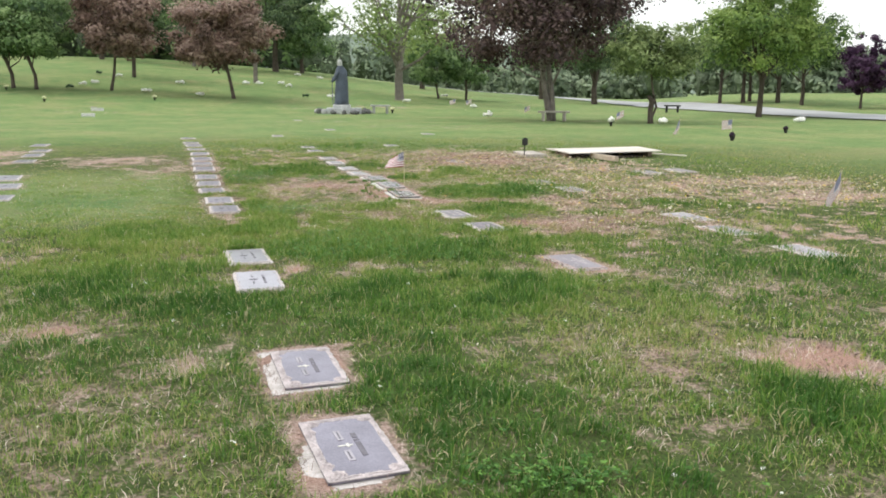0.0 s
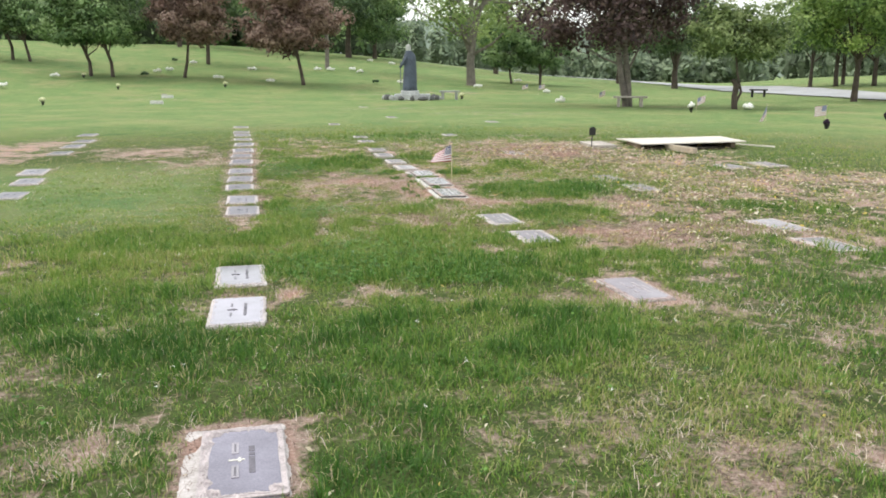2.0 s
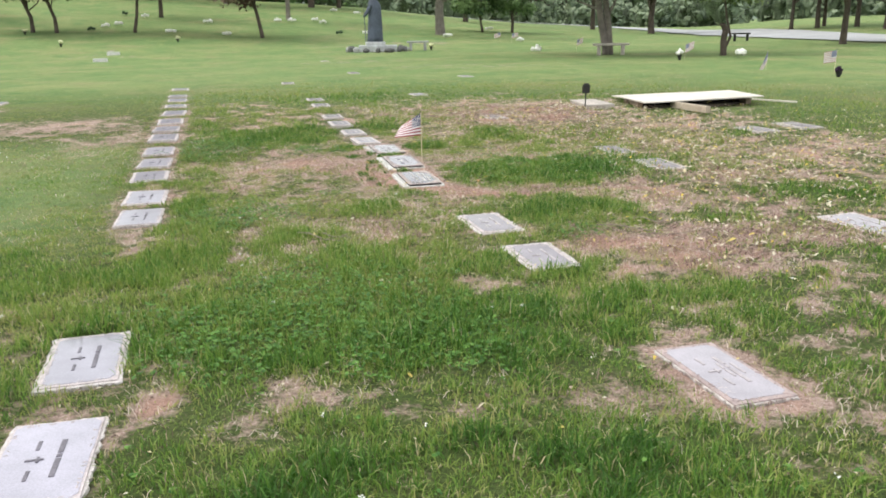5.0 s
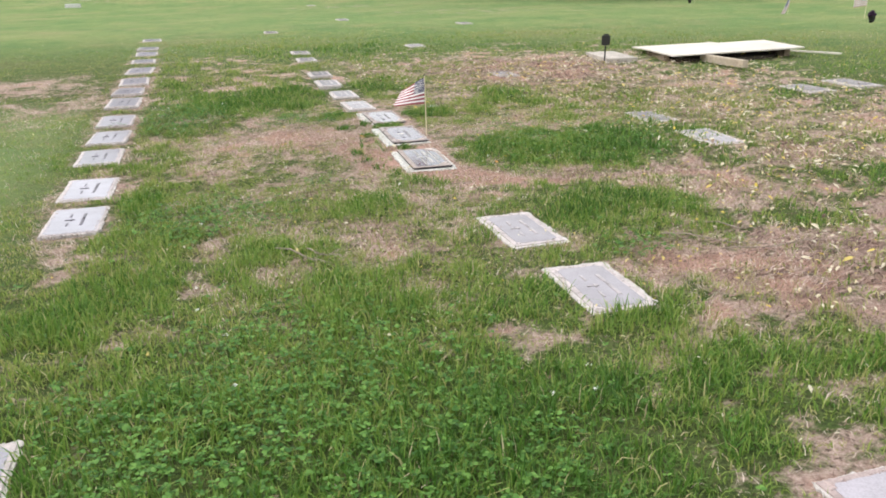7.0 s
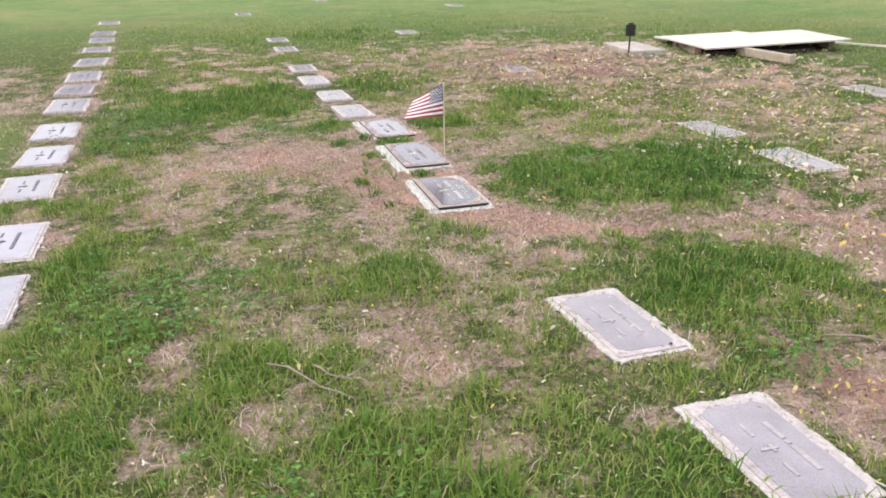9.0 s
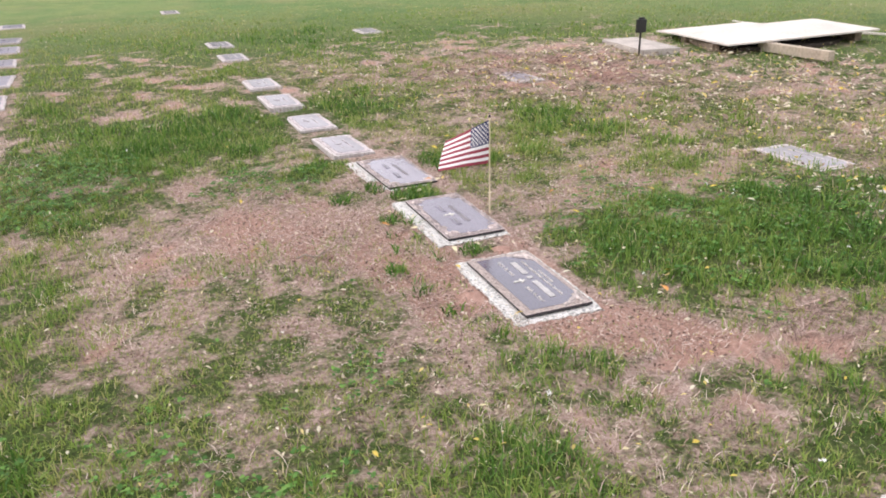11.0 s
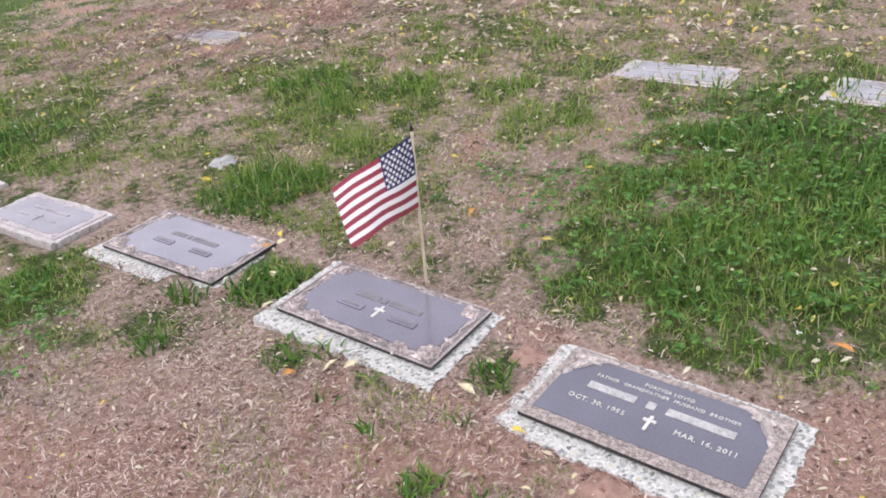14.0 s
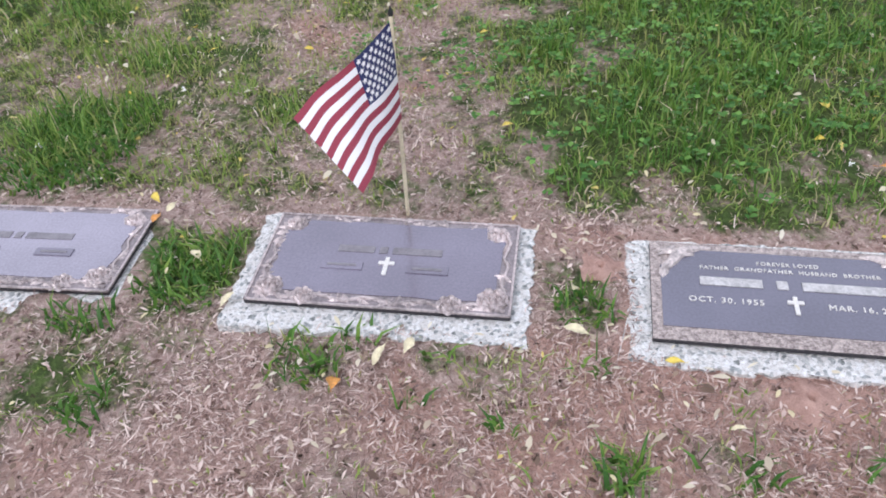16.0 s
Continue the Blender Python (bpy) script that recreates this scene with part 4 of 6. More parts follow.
# coarse weeds in the small tufts beside the markers
x, y = scatter((1.8, 11.8), (4.2, 15.0), 5200)
tuft = cover([(3.27, 13.73, 0.13, 0.18, 0, 1), (2.98, 13.35, 0.07, 0.08, 0, 1), (3.06, 13.24, 0.035, 0.04, 0, 0.8), (3.03, 13.05, 0.025, 0.03, 0, 0.5), (2.9, 13.1, 0.03, 0.03, 0, 0.35), (2.84, 12.9, 0.03, 0.03, 0, 0.9), (2.82, 13.78, 0.06, 0.06, 0, 0.8), (3.07, 13.91, 0.06, 0.1, 0, 0.9),
              (3.19, 12.75, 0.055, 0.06, 0, 1), (3.02, 12.73, 0.025, 0.03, 0, 0.8), (2.77, 12.68, 0.05, 0.05, 0, 0.9), (2.82, 12.52, 0.03, 0.03, 0, 0.4), (2.78, 12.43, 0.05, 0.04, 0, 0.5), (2.85, 12.22, 0.04, 0.04, 0, 0.6), (3.72, 14.3, 0.16, 0.18, 0, 1), (2.83, 14.5, 0.12, 0.12, 0, 0.9)], x, y, 97, 0.3)
dry, bare, lush, edge = ground_state(x, y)
keep = (rng.random(len(x)) < tuft) & (edge > 0.0)
x, y = x[keep], y[keep]
k = len(x)
v, t, c = blades(x, y, land(x, y) - 0.005, rng.uniform(0.03, 0.085, k), rng.uniform(0.005, 0.012, k), rng.uniform(0.4, 0.97, k), np.clip(rng.normal(0.15, 0.12, k), 0, 1), 2)
tagged(fast_mesh("weeds", v, t, GRASS, c), "coarse green weeds in low tufts beside grave markers", "weeds", kind="stuff")

# white clover heads
x, y = scatter((-2.5, 3.0), (7.0, 18.0), 2.2)
dry, bare, lush, edge = ground_state(x, y)
keep = (dry < 0.35) & (edge > 0.05) & (fbm(x * 0.9, y * 0.9, 99, 2) > 0.42)
x, y = np.repeat(x[keep], 7), np.repeat(y[keep], 7)
k = len(x)
v, t, c = leaflets(x + rng.normal(0, 0.005, k), y + rng.normal(0, 0.005, k), land(x, y) + 0.065 + rng.normal(0, 0.004, k), rng.uniform(0.003, 0.006, k), np.full(k, 0.5), 0.9, rng.random(k))
tagged(fast_mesh("clover_blossom", v, t, PETAL_WHITE, c), "small white clover heads dotted over the grass", "clover blossom", kind="stuff")

# ---------------------------------------------------------------- grave markers
W, H = 0.61, 0.325


def wavy(w, h, cut, amp, seed, steps=18):
    """Outline of a plaque's inner field, its corners cut and its edge wavering."""
    rnd = random.Random(seed)
    c = [(-w + cut, -h), (w - cut, -h), (w, -h + cut), (w, h - cut), (w - cut, h), (-w + cut, h), (-w, h - cut), (-w, -h + cut)]
    out = []
    for k in range(8):
        (u0, v0), (u1, v1) = c[k], c[(k + 1) % 8]
        for s in range(steps // 3):
            f = s / (steps // 3)
            out.append((u0 + (u1 - u0) * f + rnd.uniform(-amp, amp), v0 + (v1 - v0) * f + rnd.uniform(-amp, amp)))
    return out


def rose(bm, u, v, r, z, rnd):
    """An open rose moulded in one piece: whorls of petals rising to the heart."""
    n, turn = 24, rnd.uniform(0, 6.3)
    heart, old = bm.verts.new((u, v, z + r * 0.30)), None
    for q, (f, up, petals) in enumerate(((0.16, 0.32, 3), (0.26, 0.14, 3), (0.36, 0.30, 4), (0.50, 0.10, 5), (0.62, 0.24, 5), (0.78, 0.04, 7), (0.92, 0.14, 7), (1.08, -0.10, 7))):
        ring = []
        for k in range(n):
            a = 2 * math.pi * k / n
            wave = abs(math.sin(0.5 * petals * a + turn + q * 0.7))
            rr = r * f * (0.84 + 0.26 * wave)
            ring.append(bm.verts.new((u + rr * math.cos(a), v + rr * math.sin(a), z + r * up * (0.55 + 0.6 * wave))))
        for k in range(n):
            f2 = (heart, ring[k], ring[(k + 1) % n]) if old is None else (old[k], ring[k], ring[(k + 1) % n], old[(k + 1) % n])
            bm.faces.new(f2)
        old = ring


def sprig(bm, u, v, a, length, z, rnd):
    c, s = math.cos(a), math.sin(a)
    pts = [(-1, 0), (-0.3, 0.32), (0.4, 0.26), (1, 0), (0.4, -0.26), (-0.3, -0.32)]
    lo = [bm.verts.new((u + length * (p * c - q * s), v + length * (p * s + q * c), z)) for p, q in pts]
    top = [bm.verts.new((u + length * p * c * 0.8, v + length * p * s * 0.8, z + 0.005)) for p in (-0.5, 0.5)]
    for f in ((0, 1, 6), (1, 2, 7, 6), (2, 3, 7), (3, 4, 7), (4, 5, 6, 7), (5, 0, 6)):
        bm.faces.new([(lo + top)[i] for i in f])


def letters(text, size, u, v, parent, name="lettering", z=0.0205, mat=None):
    cu = bpy.data.curves.new(name, "FONT")
    cu.body, cu.size, cu.extrude, cu.align_x, cu.align_y = text, size, 0.0012, "CENTER", "CENTER"
    cu.space_character, cu.resolution_u = 1.12, 2
    ob = new(name, cu)
    me = bpy.data.meshes.new_from_object(ob.evaluated_get(bpy.context.evaluated_depsgraph_get()))
    bpy.data.objects.remove(ob)
    me.materials.clear()
    me.materials.append(mat or BRONZE_PALE)
    out = new(name, me)
    out.parent = parent
    out.location = (u, v, z)
    return out


def cross(parent, u, v, size, z=0.019, mat=None):
    bm = bmesh.new()
    box(bm, (size * 0.17, size, 0.004), (u, v, z), 0.001)
    box(bm, (size * 0.62, size * 0.17, 0.0046), (u, v + size * 0.17, z), 0.001)
    return part("cross", bm, mat or BRONZE_PALE, parent, "polished raised cross")


def slab(parent, seed, w=0.72, h=0.425, top=0.008, low=0.0, mat=None):
    """Rough-edged granite base, mostly sunk in the turf."""
    rnd = random.Random(seed)
    outline, n = [], 34
    for k in range(4 * n):
        side, f = divmod(k, n)
        f = f / n
        u, v = [(-w / 2 + w * f, -h / 2), (w / 2, -h / 2 + h * f), (w / 2 - w * f, h / 2), (-w / 2, h / 2 - h * f)][side]
        outline.append((u + rnd.uniform(-0.011, 0.007), v - low + rnd.uniform(-0.011, 0.007)))
    bm = bmesh.new()
    prism(bm, outline, -0.10, top)
    bmesh.ops.bevel(bm, geom=[e for e in bm.edges if all(v.co.z > top - 0.001 for v in e.verts)], offset=0.005, segments=1, affect="EDGES")
    return part("granite_base", bm, mat or GRANITE, parent, "rough pale granite base flush with the turf")


def bars(parent, row, v, tall, mat, gap=0.012, name="name_bar", z=0.0185):
    """Plain raised bars where a name stands."""
    total = sum(row) + gap * (len(row) - 1)
    u = -total / 2
    for w in row:
        bm = bmesh.new()
        box(bm, (w, tall, 0.003), (u + w / 2, v, z), 0.0008)
        part(name, bm, mat, parent)
        u += w + gap


def shade_sides(bm):
    """The plaque's upright edges take the second, darker material: their shadow put into colour."""
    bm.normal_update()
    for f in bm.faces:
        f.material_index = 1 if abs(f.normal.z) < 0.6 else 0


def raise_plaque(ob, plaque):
    """Sets a plaque on an added narrower foot, black for the shadow gap, so that its edge overhangs."""
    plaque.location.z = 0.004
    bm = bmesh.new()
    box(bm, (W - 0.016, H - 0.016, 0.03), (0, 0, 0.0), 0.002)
    part("foot", bm, BLACK, ob, "added black foot that stands for the shadow under the plaque")


def rose_marker(label, seed, name_row=(0.09, 0.02, 0.12), with_cross=True, dull=False, face=None):
    rnd = random.Random(seed)
    rim = BRONZE_BLUSH if dull else BRONZE_RIM
    ob = empty("grave_marker", Matrix(), label, "grave marker", "flush grave markers")
    slab(ob, seed, *((0.69, 0.40, 0.002, 0.025, GRANITE_PALE) if dull else (0.69, 0.41, 0.004, 0.022)))
    bm = bmesh.new()
    box(bm, (W, H, 0.012), (0, 0, 0.010), 0.003)
    shade_sides(bm)
    plaque = part("plaque", bm, [BRONZE_BLUSH, BRONZE_DARK] if dull else [BRONZE_RECESS_SHADE, BRONZE_EDGE_SHADE], ob, "bronze plaque")
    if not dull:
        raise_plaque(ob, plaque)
    bm = bmesh.new()
    prism(bm, [(u, v + 0.008) for u, v in wavy(0.270, 0.131, 0.05, 0.006, seed)], 0.012, 0.0180)
    part("field", bm, face or (BRONZE_LILAC if dull else BRONZE), plaque, "smooth bronze field")
    for u, v, r in ((-0.258, -0.112, 0.033), (0.256, -0.112, 0.036), (-0.255, 0.120, 0.028), (0.258, 0.118, 0.028), (-0.175, -0.136, 0.026), (0.17, -0.136, 0.028)):
        bm = bmesh.new()
        rose(bm, u + rnd.uniform(-0.006, 0.006), v, r, 0.0175, rnd)
        part("rose", bm, rim, plaque, "cast rose")
    bm = bmesh.new()
    for k in range(92):
        side = rnd.choice("tbbblr")
        u, v = {"t": (rnd.uniform(-0.28, 0.28), 0.150), "b": (rnd.uniform(-0.28, 0.28), -0.138), "l": (-0.279, rnd.uniform(-0.13, 0.13)), "r": (0.279, rnd.uniform(-0.13, 0.13))}[side]
        sprig(bm, u + rnd.uniform(-0.008, 0.008), v + rnd.uniform(-0.008, 0.008), rnd.uniform(0, 6.3), rnd.uniform(0.010, 0.023), 0.0160, rnd)
    for line in ([(-0.29 + 0.0363 * k, -0.138 + 0.009 * math.sin(k * 1.9), 0.017) for k in range(17)], [(-0.281 + 0.007 * math.sin(k * 2.1), -0.12 + 0.03 * k, 0.017) for k in range(9)], [(0.281 + 0.007 * math.sin(k * 2.1), -0.12 + 0.03 * k, 0.017) for k in range(9)]):
        tube(bm, line, [0.0042] * len(line), 5)
    for u, v, w, h in ((0, -H / 2 + 0.003, W, 0.006), (0, H / 2 - 0.003, W, 0.006), (-W / 2 + 0.003, 0, 0.006, H), (W / 2 - 0.003, 0, 0.006, H)):
        box(bm, (w, h, 0.005), (u, v, 0.0165), 0.001)
    tagged(part("leaf_border", bm, rim, plaque, "cast border of vines and leaves"), kind="stuff")
    ink = BRONZE_LILAC if dull else BRONZE
    bars(plaque, name_row, 0.035, 0.024, BRONZE_RELIEF if not dull else BRONZE_DARK)
    for u in (-0.105, 0.10):
        bm = bmesh.new()
        box(bm, (0.10, 0.028, 0.006), (u, -0.028, 0.0185), 0.0012)
        part("date_panel", bm, ink, plaque)
        bm = bmesh.new()
        box(bm, (0.07, 0.008, 0.0016), (u, -0.028, 0.022), 0.0004)
        part("date_bar", bm, BRONZE_RELIEF if not dull else BRONZE_DARK, plaque)
    if with_cross:
        cross(plaque, 0.0, -0.022, 0.062)
    return ob


def granular_marker():
    ob = empty("grave_marker", Matrix(), "bronze plaque with polished lettering on a pale granite base", "grave marker", "flush grave markers")
    slab(ob, 5, 0.70, 0.405, 0.003, 0.013)
    bm = bmesh.new()
    box(bm, (W, H, 0.012), (0, 0, 0.012), 0.003)
    shade_sides(bm)
    plaque = part("plaque", bm, [BRONZE_SAND, BRONZE_EDGE_SHADE], ob, "bronze plaque with granular border")
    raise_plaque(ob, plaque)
    bm = bmesh.new()
    prism(bm, [(-0.282, -0.122), (0.272, -0.122), (0.272, 0.075), (0.24, 0.092), (0.22, 0.136), (-0.22, 0.136), (-0.24, 0.092), (-0.282, 0.075)], 0.012, 0.0195)
    part("field", bm, BRONZE_NAVY, plaque, "dark smooth bronze field")
    rnd = random.Random(3)
    for s in (-1, 1):
        for k, (u, v, a, b) in enumerate(((0.272, 0.062, 0.046, 1.75), (0.208, 0.145, 0.040, -0.15), (0.266, 0.128, 0.040, -0.75))):
            bm = bmesh.new()
            sprig(bm, s * u, v, b if s > 0 else math.pi - b, a * 0.8, 0.019 + 0.001 * k, rnd)
            part("scroll_leaf", bm, BRONZE_SCROLL, plaque)
        bm = bmesh.new()
        tube(bm, [(s * 0.165, 0.147, 0.016), (s * 0.195, 0.142, 0.018), (s * 0.222, 0.132, 0.018), (s * 0.243, 0.114, 0.018), (s * 0.254, 0.090, 0.018), (s * 0.268, 0.066, 0.018), (s * 0.284, 0.045, 0.016)], [0.004, 0.010, 0.014, 0.017, 0.014, 0.009, 0.004], 8)
        tube(bm, [(s * 0.205, 0.118, 0.018), (s * 0.235, 0.112, 0.024), (s * 0.262, 0.118, 0.022), (s * 0.285, 0.135, 0.016)], [0.004, 0.008, 0.009, 0.004], 6)
        part("corner_scroll", bm, BRONZE_SCROLL, plaque, "cast leaf scroll")
    letters("FOREVER LOVED", 0.0165, 0, 0.098, plaque)
    letters("FATHER  GRANDFATHER  HUSBAND  BROTHER", 0.0165, 0, 0.074, plaque)
    bars(plaque, (0.135, 0.024, 0.175), 0.028, 0.027, BRONZE_NAME, 0.030, z=0.0208)
    letters("OCT. 30, 1955", 0.0235, -0.145, -0.034, plaque)
    letters("MAR. 16, 2011", 0.0235, 0.145, -0.034, plaque)
    cross(plaque, 0.0, -0.036, 0.056, 0.0215)
    return ob


def plain_marker(seed, label, field=BRONZE, rim=BRONZE_RIM, w=W, h=H, letter=BRONZE_DARK, stone=(0.06, 0.05), stone_mat=None, rim_wide=0.032):
    """A plaque with a thin rim, name bars, two small dates and a cross."""
    rnd = random.Random(seed)
    ob = empty("grave_marker", Matrix(), label, "grave marker", "flush grave markers")
    slab(ob, seed, w + stone[0], h + stone[1], mat=stone_mat)
    bm = bmesh.new()
    box(bm, (w, h, 0.022), (0, 0, 0.003), 0.003)
    plaque = part("plaque", bm, rim, ob, "weathered bronze plaque")
    bm = bmesh.new()
    prism(bm, wavy(w / 2 - rim_wide, h / 2 - rim_wide * 0.9, 0.03, 0.004, seed), 0.012, 0.0158)
    part("field", bm, field, plaque, "dull grey bronze field")
    bm = bmesh.new()
    for k in range(34):
        side = rnd.choice("tbblr")
        u, v = {"t": (rnd.uniform(-0.27, 0.27), h / 2 - 0.02), "b": (rnd.uniform(-0.27, 0.27), -h / 2 + 0.02), "l": (-w / 2 + 0.022, rnd.uniform(-0.12, 0.12)), "r": (w / 2 - 0.022, rnd.uniform(-0.12, 0.12))}[side]
        sprig(bm, u, v, rnd.uniform(0, 6.3), rnd.uniform(0.010, 0.018), 0.0140, rnd)
    tagged(part("leaf_border", bm, rim, plaque), kind="stuff")
    bars(plaque, rnd.choice([(0.10, 0.02, 0.13), (0.14, 0.11), (0.12, 0.02, 0.10), (0.08, 0.03, 0.14)]), 0.045, 0.019, letter, z=0.0172)
    for u in (-0.11, 0.11):
        bm = bmesh.new()
        box(bm, (0.07, 0.013, 0.003), (u, -0.04, 0.0170), 0.001)
        part("date_bar", bm, letter, plaque)
    cross(plaque, 0.0, -0.035, 0.062, 0.0174, letter)
    return ob


def set_marker(ob, x, y, turn=0.0, sink=0.0, tilt=(0.0, 0.0)):
    ob.matrix_basis = pose(x, y, 0.006 - sink + (swell_at(x, y) if y < 40 else ground_at(x, y)), tilt[0], tilt[1], -90 + turn)
    return ob


set_marker(granular_marker(), 3.262, 12.305, -0.8, 0.024, (0, 1.6))
set_marker(rose_marker("dark bronze plaque with a rose border and a white cross", 11), 3.298, 13.22, 0.5, -0.006, (0, 2.4))
set_marker(rose_marker("bronze plaque paled for sky sheen, with two small date panels on granite", 12, (0.07, 0.02, 0.13), False, face=BRONZE_SHEEN), 3.315, 14.19, 1.5, 0.002, (0, 1.6))
near_kinds = [rose_marker("bronze plaque with a rose border on granite, ringed with bare soil", 13, (0.05, 0.02, 0.14), True, True, BRONZE_SLATE),
              plain_marker(14, "pale grey bronze plaque on granite sunk in grass", BRONZE_GREY, BRONZE_BLUSH, stone=(0.02, 0.02), stone_mat=GRANITE_PALE, rim_wide=0.009),
              plain_marker(15, "weathered grey bronze plaque on a rough granite base", BRONZE_GREY, BRONZE_BLUSH, stone=(0.04, 0.03), stone_mat=GRANITE_PALE, rim_wide=0.018),
              plain_marker(16, "lavender-grey bronze plaque with raised lettering on granite", BRONZE_LILAC, BRONZE_BLUSH, W - 0.015, H - 0.02, BRONZE_LILAC_PALE, (0.05, 0.05), GRANITE_PALE)]
set_marker(near_kinds[0], 0.73, 5.08, 0.5, 0.007)
set_marker(copy_thing(near_kinds[0], Matrix()), 0.74, 4.02, 2, 0.007)
set_marker(near_kinds[1], 0.69, 7.23, -1)
set_marker(near_kinds[2], 0.70, 8.20, 1)
set_marker(near_kinds[3], 3.32, 10.21, 1, 0.010)
rnd = random.Random(4)
set_marker(copy_thing(near_kinds[3], Matrix()), 3.35, 9.21, rnd.uniform(-2, 2), 0.010)
sunk = plain_marker(17, "lavender and pink bronze plaque with pale raised lettering sunk in grass", BRONZE_LILAC, BRONZE_ROSY, W, H - 0.03, BRONZE_LILAC_PALE, (0.01, 0.01), GRANITE_PALE, 0.026)
sunk_plaque = next(c for c in sunk.children if c.name.startswith("plaque"))
bars(sunk_plaque, (0.06, 0.07), 0.018, 0.013, BRONZE_LILAC_PALE, z=0.0172)
bars(sunk_plaque, (0.11,), 0.078, 0.013, BRONZE_LILAC_PALE, z=0.0172)
set_marker(sunk, 3.40, 7.22, 1.0, 0.006)
for sx, sy in ROW_WEST + ROW_PATH[4:] + ROW_FLAG[6:] + ROW_EAST + ROW_FAR[:5]:
    far_one = set_marker(copy_thing(near_kinds[3 if sx > 2 else rnd.choice((1, 2))], Matrix()), sx, sy, rnd.uniform(-2.5, 2.5), rnd.uniform(-0.002, 0.006) + 0.008 * (4.5 < sx < 7), (rnd.uniform(-1, 1), rnd.uniform(-1, 1)))
    if sx > 2 and sy > 14.5:
        far_one.matrix_basis = far_one.matrix_basis @ Matrix.Diagonal((0.86, 0.82, 1, 1))

# ---------------------------------------------------------------- flags
def flag(top, low, fly_top, fly_low, foot, label, group="", detail=True, dyes=None):
    top, low, fly_top, fly_low, foot = (Vector(p) for p in (top, low, fly_top, fly_low, foot))
    ob = empty("stick_flag", Matrix.Translation(foot), label, "flag", group)
    hoist = (top - low).length
    bm = bmesh.new()
    tube(bm, [Vector((0, 0, -0.05)), (top - foot) * 0.5, (top - foot) * 1.02], [0.0050, 0.0050, 0.0046], 8)
    part("pole", bm, POLE_WOOD, ob, "thin pale wooden stick")
    bm = bmesh.new()
    tube(bm, [(top - foot) * 1.02, (top - foot) * 1.035, (top - foot) * 1.06], [0.0055, 0.006, 0.001], 8)
    part("finial", bm, BLACK, ob)
    n = (fly_top - top).cross(low - top).normalized()

    def at(u, v):
        p = (top.lerp(fly_top, u)).lerp(low.lerp(fly_low, u), v)
        wave = 0.008 * math.sin(u * 6.0 + v * 2.2) * min(1, u * 3) + 0.003 * math.sin(u * 15 - v * 3) * u
        return p + n * wave * hoist / 0.2 - foot
    cols = 30 if detail else 15
    bm = bmesh.new()
    rows = [[bm.verts.new(at(c / cols, r / 26)) for c in range(cols + 1)] for r in range(27)]
    for r in range(26):
        for c in range(cols):
            f = bm.faces.new((rows[r][c], rows[r + 1][c], rows[r + 1][c + 1], rows[r][c + 1]))
            stripe = r // 2
            f.material_index = 2 if stripe < 7 and c < cols * 0.4 else (stripe % 2)
            f.smooth = True
    cloth = part("cloth", bm, dyes or [RED, WHITE, BLUE], ob, "striped red, white and blue cloth")
    if detail:
        for i in range(9):
            for j in range(6 if i % 2 == 0 else 5):
                u, v = 0.4 * ((2 * j + 1 + i % 2) / 12), (7 / 13) * (i + 1) / 10
                bm = bmesh.new()
                for side in (1, -1):
                    c = at(u, v) + n * 0.0012 * side
                    eu, ev = (at(u + 0.01, v) - at(u, v)).normalized(), (at(u, v + 0.01) - at(u, v)).normalized()
                    ring = [bm.verts.new(c + (0.0062 if k % 2 == 0 else 0.0030) * hoist / 0.2 * (math.sin(k * math.pi / 5) * eu - math.cos(k * math.pi / 5) * ev)) for k in range(10)]
                    mid = bm.verts.new(c)
                    for k in range(10):
                        bm.faces.new((mid, ring[k], ring[(k + 1) % 10]))
                part("star", bm, WHITE, cloth)
    return ob


flag((3.510, 13.190, 0.542), (3.503, 13.192, 0.302), (3.335, 13.390, 0.40), (3.222, 13.228, 0.288), (3.52, 13.215, 0.0), "small striped flag on a thin stick behind a bronze marker")


def small_flag(x, y, label, turn, droop=0.25, tall=0.62):
    z = ground_at(x, y)
    c, s = math.cos(radians(turn)), math.sin(radians(turn))
    t = Vector((x + 0.03, y, z + tall))
    fly = Vector((0.42 * c, 0.42 * s, -0.42 * droop))
    dn = Vector((0, 0, -0.28))
    return flag(t, t + dn, t + fly, t + fly + dn * 0.95 + Vector((0.02, 0.03, 0)), (x, y, z), label, "flags on graves", False, [RED_WASHOUT, WHITE, BLUE_WASHOUT])



small_flag(16.0, 21.9, "small striped flag beside a black vase on the grass", 188, 0.1, 0.56)
small_flag(17.6, 31.5, "small striped flag tilted on the lawn", 15, -0.3, 0.5)
small_flag(15.8, 24.3, "small striped flag hanging limp on the lawn", 200, 1.6, 0.5)
small_flag(8.6, 9.75, "small striped flag drooping over leaf-strewn soil", 205, 0.9, 0.46)
small_flag(19.4, 45.0, "small pale flag leaning over the grass", 20, -0.3, 0.5)
small_flag(19.2, 56.5, "small pale flag standing among flowers on the lawn", 170, 0.3)
small_flag(18.9, 53.5, "small pale flag leaning on the lawn", 10, -0.2)

